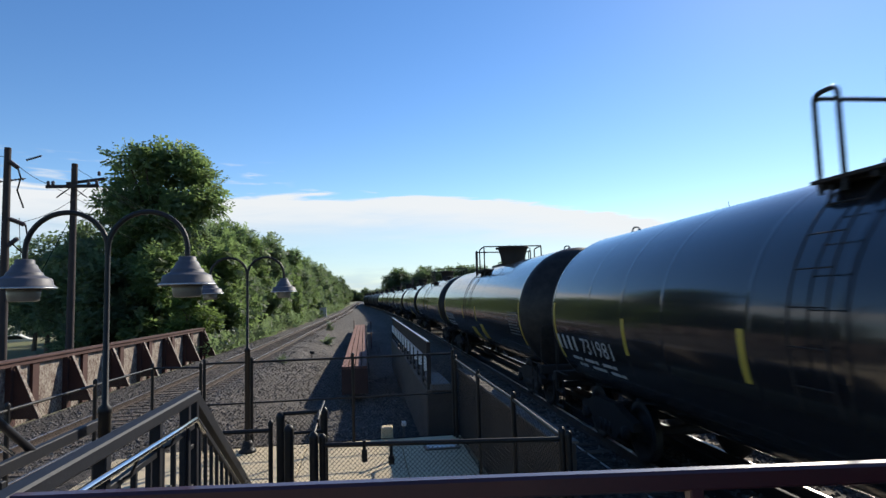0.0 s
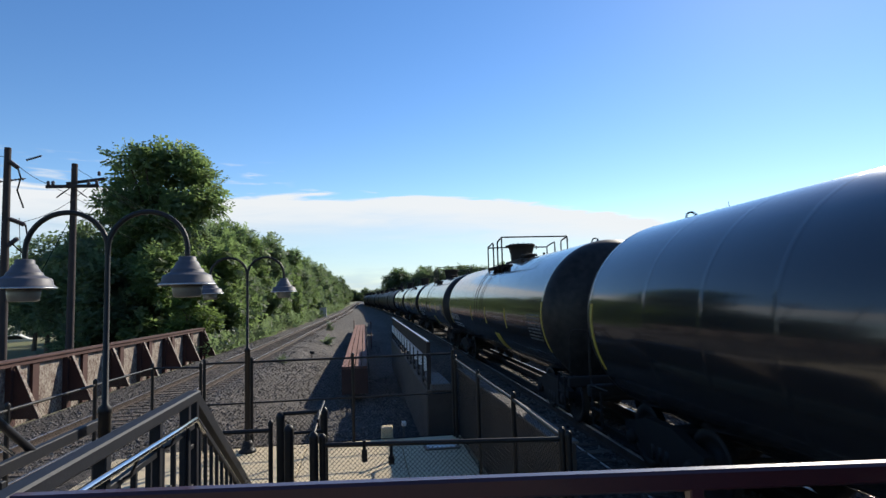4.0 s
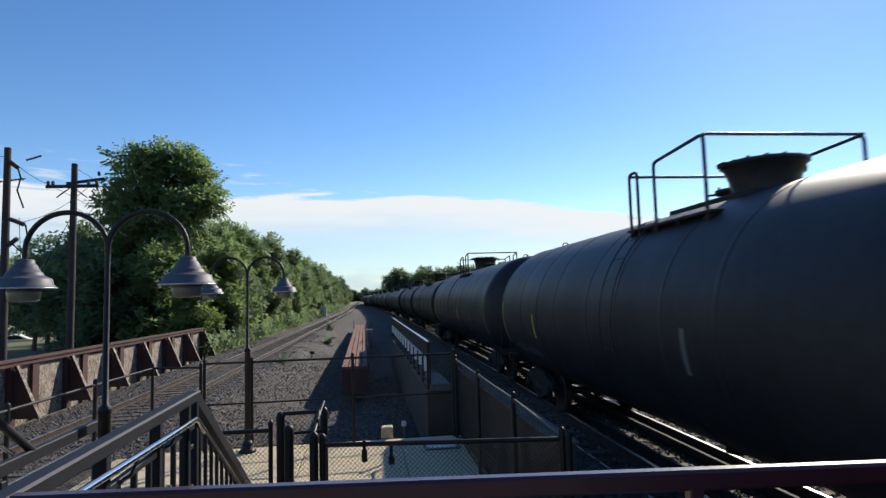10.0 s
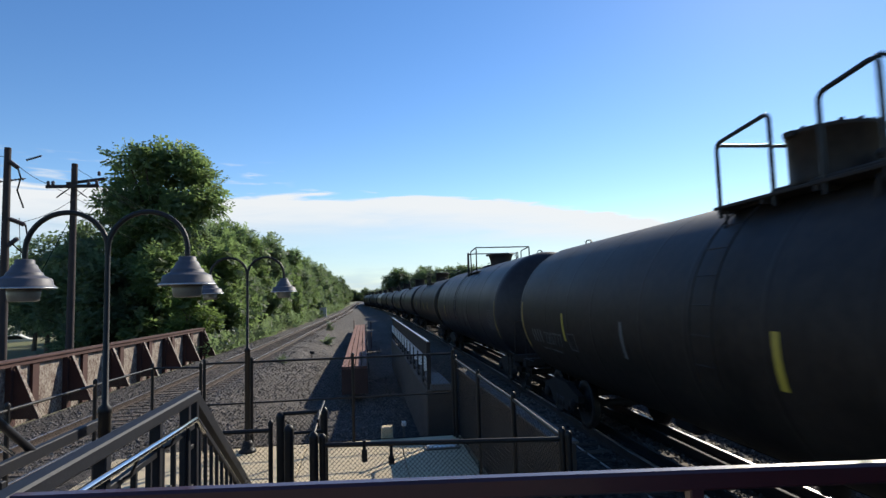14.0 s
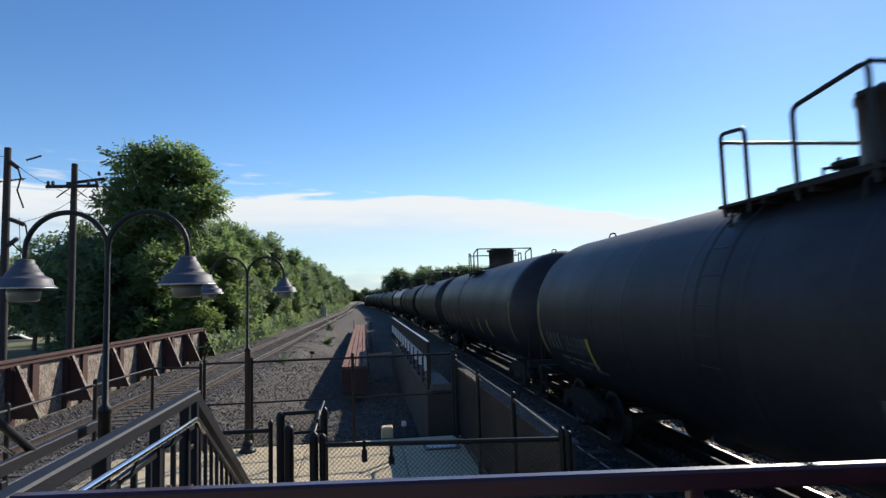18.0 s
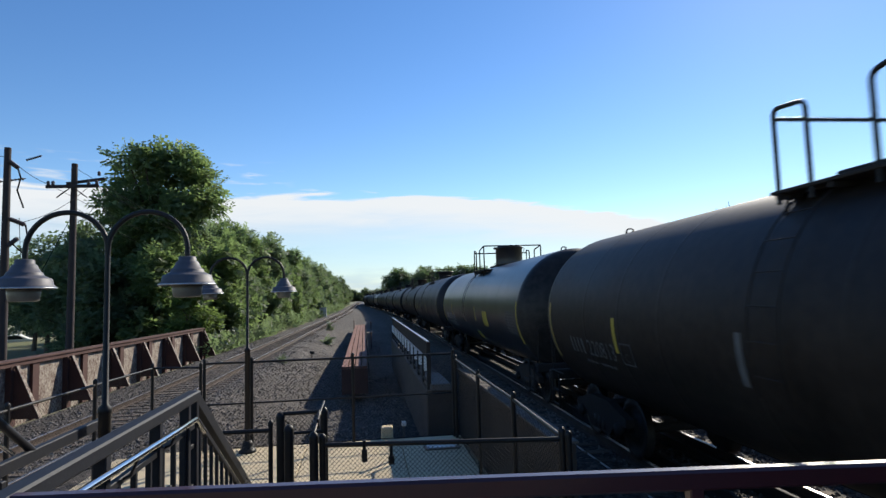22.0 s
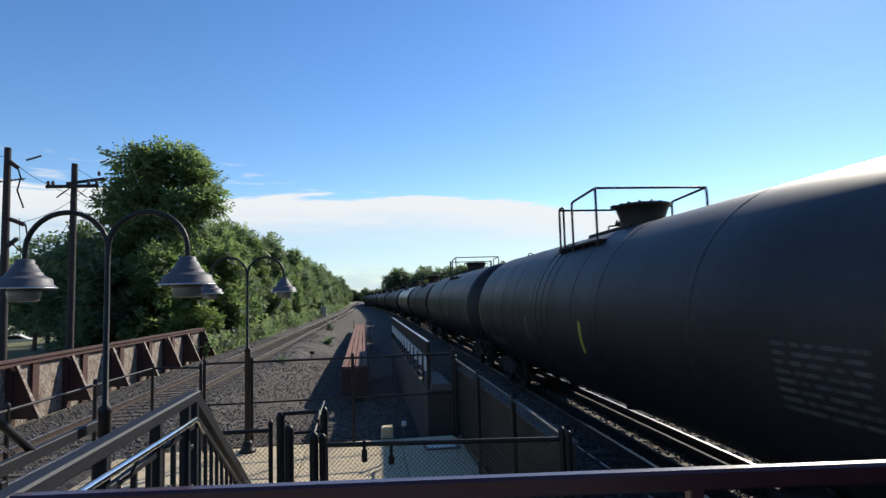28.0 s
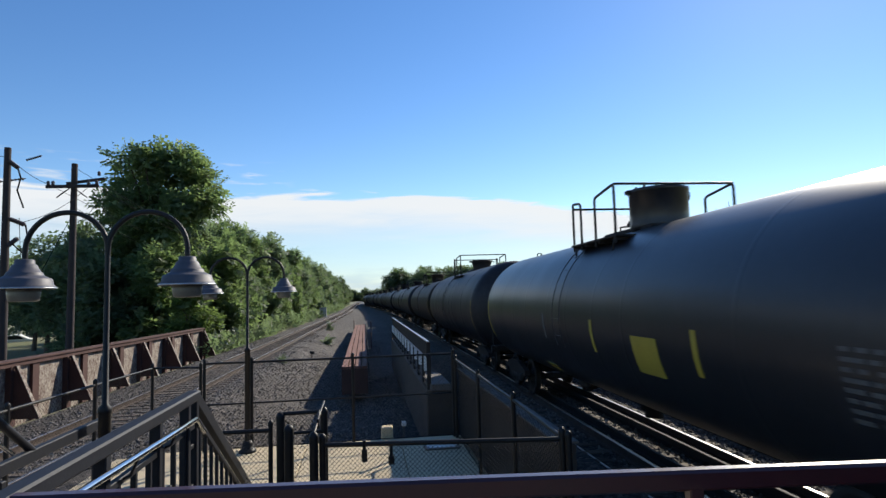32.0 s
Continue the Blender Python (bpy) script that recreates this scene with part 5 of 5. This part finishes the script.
def grow():
    rnd = random.Random(5)
    # the tall tree beside the poles
    tall = [(-0.6, 0, 14.1, 2.3, 2.4, 2.4), (1.4, 0.5, 14.7, 1.9, 2.0, 1.9), (-2.5, 0, 12.0, 1.8, 2.0, 1.9), (2.0, 0, 12.1, 1.7, 1.9, 1.7), (-0.2, -1, 11.0, 2.5, 2.4, 2.2),
            (-2.7, 0.4, 9.9, 1.3, 1.6, 1.1), (2.6, 0.2, 13.3, 1.0, 1.4, 1.0), (3.0, 0.0, 11.7, 0.8, 1.2, 0.8), (-1.5, -0.6, 8.3, 1.8, 2.0, 1.6), (0.5, -0.9, 8.6, 1.9, 2.0, 1.8), (2.2, 0, 10.0, 0.8, 1.2, 0.7), (2.0, -0.4, 8.3, 1.2, 1.4, 1.0),
            (-1.4, -0.8, 6.2, 2.2, 2.0, 1.7), (1.0, -0.8, 6.0, 2.2, 2.0, 1.8), (-0.4, -1, 3.8, 2.6, 2.0, 1.8), (1.8, -1.0, 3.2, 2.0, 1.8, 1.6), (-3.0, -0.4, 4.2, 2.2, 2.0, 2.0)]
    small = []
    for big in tall:
        for k in range(max(3, int(2.4 * big[3] * big[5]))):
            d = Vector((rnd.gauss(0, 1), rnd.gauss(0, 1), rnd.gauss(0, 0.9))).normalized() * rnd.uniform(0.45, 1.0)
            r = rnd.uniform(0.45, 1.1)
            small.append((big[0] + d.x * big[3] * 0.9, big[1] + d.y * big[4] * 0.9, big[2] + d.z * big[5] * 0.92, r * 1.15, r * 1.15, r * 0.75))
    tall = small
    tree((-15.0, 45.0, -1.2), 15.8, 4.5, 0, 6900, 0.62, M["leaf"], 3, "tall leafy green tree with a ragged domed crown beside the line", tall)
    tree((-10.9, 39.0, -0.9), 6.4, 1.6, 18, 1700, 0.42, M["leaf_light"], 4, "bright yellow-green leafy sapling at the end of the girder", low=0.12)
    tree((-14.2, 42.6, -1.1), 10.6, 1.5, 22, 2000, 0.5, M["leaf_light"], 8, "bright leafy climber lit by the sun on the tall tree", low=0.12)
    # dark mass below and left of it
    for i, (x, y, h, w, m) in enumerate([(-21.5, 47, 9.2, 3.6, "leaf_dark"), (-19.5, 43, 7.6, 3.0, "leaf_dark"), (-25, 50, 7.2, 3.4, "leaf_dark"), (-17.2, 41, 6.6, 2.6, "leaf_dark"), (-13.6, 41, 7.2, 2.6, "leaf"), (-29, 56, 6.9, 3.6, "leaf_dark"), (-33.5, 58, 8.0, 3.6, "leaf_dark"), (-39.5, 62, 9.4, 4.0, "leaf_far"), (-44, 62, 9.0, 4.2, "leaf_far"), (-47, 70, 10.0, 4.5, "leaf_far"), (-36, 76, 9.4, 4.6, "leaf_far"), (-31, 80, 9.2, 4.6, "leaf_far")]):
        tree((x, y, -1.3), h * 1.12, w, 26, 2300, 0.62, M[m], 20 + i, "dense dark green tree behind the bridge girder" if m == "leaf_dark" else "leafy green tree behind the bridge girder", low=0.42 if -0.6 < x / y < -0.455 and y < 70 else 0.10)
    # the belt beside the empty track
    kinds = []
    for i in range(4):
        kinds.append(tree((0, 0, 0), 11.0 + 0.6 * i, 3.2, 34, 2500, 0.66, M[("leaf", "leaf_dark", "leaf", "leaf_light")[i]], 60 + i, ("mid-green leafy tree in the belt beside the track", "dark green leafy tree in the belt beside the track", "mid-green leafy tree in the belt beside the track", "light green leafy tree in the belt beside the track")[i], low=0.06))
    y, i = 49.0, 0
    far_kinds = [tree((0, 0, 0), 11.0, 3.2, 26, 1100, 1.0, M["leaf_far"], 80 + i, "hazy green tree far along the track", low=0.06) for i in range(3)]
    while y < 330:
        o = drift(y)
        for dx in (0.0, -5.5):
            k = rnd.uniform(0.84, 1.08) * (0.9 if dx == 0 else 1.16) * (0.925 + 0.11 * min(1.0, (y - 49) / 200))
            x = -12.9 + o + dx + rnd.uniform(-0.7, 0.7)
            copy_thing(kinds[rnd.choice((0, 1, 1, 2, 2, 3, 1))] if y < 150 else far_kinds[i % 3], Matrix.LocRotScale((x, y + rnd.uniform(-1.5, 1.5), ground_z(x, y) - 0.1), Euler((0, 0, rnd.uniform(0, 6.28))), (k * 0.9, k * 0.9, k * rnd.uniform(0.86, 1.12))))
        y += 4.6 + 0.018 * y
        i += 1
    # far woods
    near_kinds, kinds = kinds, far_kinds
    for i in range(14):
        x, y, k = 13 + 3.4 * i + rnd.uniform(-1, 1), 255 - 2.0 * i + rnd.uniform(-8, 8), rnd.uniform(1.4, 1.6)
        copy_thing(kinds[i % 3], Matrix.LocRotScale((x, y, -1.4), Euler((0, 0, rnd.uniform(0, 6.28))), (k * 1.15, k * 1.15, k)))
    for i in range(16):
        x, y = -46 + 5.0 * i + rnd.uniform(-2, 2), 640 + rnd.uniform(-30, 30)
        k = 1.3 + rnd.uniform(-0.1, 0.15)
        if abs(x - right_line(y)) > 8 and abs(x + 4) > 4:
            copy_thing(kinds[i % 3], Matrix.LocRotScale((x, y, -1.4), Euler((0, 0, rnd.uniform(0, 6.28))), (k * 1.3, k * 1.3, k)))
    for i in range(22):
        x, y = -30 + 1.35 * i + rnd.uniform(-0.6, 0.6), 655 + rnd.uniform(-10, 25)
        k = 1.75 - 0.045 * i + rnd.uniform(-0.08, 0.08)
        copy_thing(kinds[i % 3], Matrix.LocRotScale((x, y, -1.4), Euler((0, 0, rnd.uniform(0, 6.28))), (k * 0.9, k * 0.9, k)))
    for o in kinds + near_kinds:
        for q in list(o.children_recursive) + [o]:
            bpy.data.objects.remove(q)
    # low growth at the foot of the belt
    s = Shape()
    lobes = []
    for i in range(90):
        y = 38 + 1.9 * i + rnd.uniform(-0.8, 0.8)
        x = -10.6 + drift(y) + rnd.uniform(-0.9, 0.5)
        r = rnd.uniform(0.5, 1.1)
        lobes.append((x, y, ground_z(x, y) + r * 0.5, r, r, r * rnd.uniform(0.6, 1.1)))
    leaves(s, rnd, lobes, 4200, 0.5, -0.3)
    tagged(part("undergrowth", s, M["leaf_dark"]), "rough green undergrowth along the track bank", "plants", kind="stuff")
    # weeds in the ballast
    for x, y, r in ((-2.85, 46.8, 0.32), (-3.5, 60.0, 0.35), (-4.2, 31.0, 0.08)):
        tree((x, y, ground_z(x, y)), 2 * r, r, 4, int(160 * r) + 14, 0.3, M["leaf_dark"], int(y), "small weed growing in the ballast", trunk=False, name="weed", category="weed", group="weeds in the ballast", low=0.1)
    # bare tree behind the train
    d = thing("bare_tree", (20.6, 30.0, -1.3), "leafless dead tree top showing behind the train", "tree")
    part("trunk", Shape().tube([(0, 0, -0.2), (0.1, 0, 4), (0, 0, 7.4)], [0.22, 0.16, 0.07], 8), M["bark"], d)
    for q in range(13):
        a0 = Vector((0.0, 0, 5.3 + 0.18 * q))
        e = a0 + Vector((rnd.uniform(-1.0, 1.0), rnd.uniform(-0.5, 0.5), rnd.uniform(0.8, 2.2)))
        e.z = min(e.z, 9.80)
        m = a0.lerp(e, 0.5) + Vector((rnd.uniform(-0.15, 0.15), 0, 0.1))
        br = part("branch", Shape().tube([a0, m, e], [0.045, 0.03, 0.012], 5), M["bark"], d)
        part("twig", Shape().tube([m, m + Vector((rnd.uniform(-0.4, 0.4), 0, 0.5))], [0.02, 0.01], 4), M["bark"], br)


grow()


# ---- clouds far behind everything ----
def clouds():
    m = bpy.data.materials.new("cloud")
    m.use_nodes = True
    t = m.node_tree
    t.nodes.clear()
    out, em, tr, mx = (t.nodes.new(n) for n in ("ShaderNodeOutputMaterial", "ShaderNodeEmission", "ShaderNodeBsdfTransparent", "ShaderNodeMixShader"))
    uv = t.nodes.new("ShaderNodeTexCoord")
    sep = t.nodes.new("ShaderNodeSeparateXYZ")
    t.links.new(uv.outputs["Object"], sep.inputs[0])
    mp = t.nodes.new("ShaderNodeMapping")
    mp.inputs["Scale"].default_value = (1 / 620, 1 / 620, 1 / 85)
    t.links.new(uv.outputs["Object"], mp.inputs[0])
    n = t.nodes.new("ShaderNodeTexNoise")
    n.inputs["Scale"].default_value, n.inputs["Detail"].default_value, n.inputs["Distortion"].default_value = 1.0, 7.0, 0.6
    t.links.new(mp.outputs[0], n.inputs["Vector"])
    def calc(op, a, b=None, c=None):
        q = t.nodes.new("ShaderNodeMath")
        q.operation = op
        for k, v in enumerate((a, b, c)):
            if v is None:
                continue
            if isinstance(v, (int, float)):
                q.inputs[k].default_value = v
            else:
                t.links.new(v, q.inputs[k])
        return q.outputs[0]

    def ramp(v, a, b, lo, hi):
        q = t.nodes.new("ShaderNodeMapRange")
        q.interpolation_type = "SMOOTHSTEP"
        for k, w in enumerate((a, b, lo, hi)):
            q.inputs[k + 1].default_value = w
        t.links.new(v, q.inputs[0])
        return q.outputs[0]

    x, z = sep.outputs[0], sep.outputs[2]
    right = calc("MAXIMUM", x, 0.0)
    edge = calc("MULTIPLY_ADD", calc("MULTIPLY", right, right), -6.5e-5, 650.0)     # upper edge of the bank, falling to the right
    below = calc("SUBTRACT", calc("MULTIPLY_ADD", n.outputs[0], 230.0, edge), z)
    bank = calc("MULTIPLY", ramp(below, 0.0, 34.0, 0.0, 1.0), ramp(below, 80.0, 420.0, 0.97, 0.55))
    n2 = t.nodes.new("ShaderNodeTexNoise")
    n2.inputs["Scale"].default_value, n2.inputs["Detail"].default_value = 2.1, 5.0
    t.links.new(mp.outputs[0], n2.inputs["Vector"])
    wisp = calc("MULTIPLY", ramp(n2.outputs[0], 0.54, 0.72, 0.0, 0.55), calc("MULTIPLY", ramp(z, 1000.0, 900.0, 0.0, 1.0), ramp(x, -450.0, -700.0, 0.0, 1.0)))
    haze = calc("MULTIPLY", ramp(z, 520.0, 0.0, 0.0, 0.97), ramp(n2.outputs[0], 0.3, 0.7, 0.7, 1.0))
    alpha = calc("MAXIMUM", calc("MAXIMUM", bank, wisp), haze)
    tint = t.nodes.new("ShaderNodeMix")
    tint.data_type = "RGBA"
    tint.inputs[6].default_value, tint.inputs[7].default_value = (0.95, 0.98, 1.0, 1), (0.50, 0.67, 0.84, 1)
    t.links.new(ramp(below, 90.0, 520.0, 0.0, 1.0), tint.inputs[0])
    t.links.new(tint.outputs[2], em.inputs[0])
    em.inputs[1].default_value = 0.71
    t.links.new(alpha, mx.inputs[0])
    t.links.new(tr.outputs[0], mx.inputs[1])
    t.links.new(em.outputs[0], mx.inputs[2])
    t.links.new(mx.outputs[0], out.inputs[0])
    s = Shape()
    R, k = 4200.0, 48
    vs = []
    for i in range(k + 1):
        q = radians(-62 + 124 * i / k)
        for z in (-60.0, 1500.0):
            vs.append((R * math.sin(q), R * math.cos(q), z))
    s.add(vs, [(2 * i, 2 * i + 1, 2 * i + 3, 2 * i + 2) for i in range(k)], True)
    ob = part("backdrop_clouds", s, m)
    ob.visible_shadow = False
    tagged(ob, "bank of white cloud low over the horizon", "clouds", kind="structure")


clouds()


# ---- ties and ballast stones ----
def ties():
    tracks = [o for o in scene.objects if o.name.startswith("railway_track")]
    for track, line, high in zip(tracks, (left_line, right_line), (0.0, 0.17)):
        me = Shape().box((0, 0, -0.265), (2.6, 0.22, 0.18), bevel=0.012).mesh("tie", M["tie"])
        rnd = random.Random(9)
        far = Shape()
        y, n = 2.0, 0
        while y < 420:
            if n < 150:
                o = part("tie", me, None, track)
                o.location, o.rotation_euler = (line(y) + rnd.uniform(-0.04, 0.04), y, high), (0, 0, rnd.uniform(-0.012, 0.012))
            else:
                far.box((line(y), y, -0.265 + high), (2.6, 0.22, 0.18))
            y += 0.56
            n += 1
        tagged(part("far_ties", far, M["far_tie"], track), kind="stuff")


ties()


def stones():
    rnd = random.Random(12)
    s = Shape()
    base = [(1, 0, 0), (-1, 0, 0), (0, 1, 0), (0, -1, 0), (0, 0, 1), (0, 0, -1)]
    faces = [(0, 2, 4), (2, 1, 4), (1, 3, 4), (3, 0, 4), (2, 0, 5), (1, 2, 5), (3, 1, 5), (0, 3, 5)]
    for i in range(22000):
        y = 12.2 + 40 * rnd.random() ** 2.0
        x = rnd.uniform(-9.0, 1.2) if i % 4 else rnd.uniform(4.2, 7.0)
        if i % 4 == 0:
            y = rnd.uniform(3.5, 22)
        elif -4.7 < x and y < 12.2:
            continue
        r = rnd.uniform(0.018, 0.05)
        k = len(s.v)
        c, sn = math.cos(i), math.sin(i)
        z = ground_z(x, y) + r * 0.35
        for p in base:
            q = (p[0] * r * rnd.uniform(0.7, 1.3), p[1] * r * rnd.uniform(0.7, 1.3), p[2] * r * rnd.uniform(0.5, 1.0))
            s.v.append((x + c * q[0] - sn * q[1], y + sn * q[0] + c * q[1] + 0.3 * q[2], z + q[2] + 0.3 * q[0]))
        s.f += [tuple(a + k for a in f) for f in faces]
        s.s += [False] * 8
    tagged(part("ballast_stones", s, M["stone"]), "loose grey crushed stones", "stones", kind="stuff")


stones()

# ---- the train and its run ----
SPEED = 13.9


def roll_wheels(ws, t0, t1):
    """Turns a wheelset while its car is near."""
    at = ws.location.copy()
    f0, f1 = math.ceil(t0 * FPS), math.floor(t1 * FPS)
    rows = [(f / FPS, pose(at.x, at.y, at.z, math.degrees(SPEED * (f - f0) / FPS / 0.457))) for f in range(f0, f1 + 1)]
    if f0 > 0:
        rows.insert(0, (0.0, rows[0][1]))
    if f1 < 32 * FPS:
        rows.append((32.0, rows[-1][1]))
    walk(ws, rows)


def on_track(y):
    """Where a car stands whose platform is y metres along the line."""
    turn = math.atan2(right_line(y + 6) - right_line(y - 6), 12.0)
    return pose(right_line(y), y, RAIL_Z, 0, 0, -math.degrees(turn))


def build_train():
    """Couples the cars one behind the other and returns them with their places."""
    cars, tail = [], None
    for place, style, cup, paint, far, more in TRAIN:
        more = dict(more)
        near = more.pop("near", None)
        if near is None:
            near = tail + GAP - place if tail is not None else -6.9
        block = (near + 0.30, near + 1.30)
        car = tank_car(style, cup, paint, near, far, block=block, **more)
        cars.append((car, place, far))
        tail = place + far
    for i in range(19):
        src, place, far = cars[(8, 10, 12, 14, 9, 11, 15, 13)[i % 8]]
        row = TRAIN[(8, 10, 12, 14, 9, 11, 15, 13)[i % 8]]
        near = -14.9 + far
        car = tank_car(row[1], row[2], row[3], near, far, "distant dusty dark grey tank car" if row[3] == D else "distant brownish black tank car", fine=False, r=row[5].get("r", 1.58))
        place = tail + GAP - near
        cars.append((car, place, far))
        tail = place + far
    return cars


def motions():
    for car, y, far in build_train():
        walk(car, [(t, on_track(y - SPEED * t)) for t in range(0, 33)])
        t0, t1 = max(0.0, (y - 40) / SPEED), min(32.0, (y + 6) / SPEED)
        if t1 - t0 > 0.2:
            for ws in [o for o in car.children_recursive if o.name.startswith("wheelset")]:
                roll_wheels(ws, t0, t1)


motions()
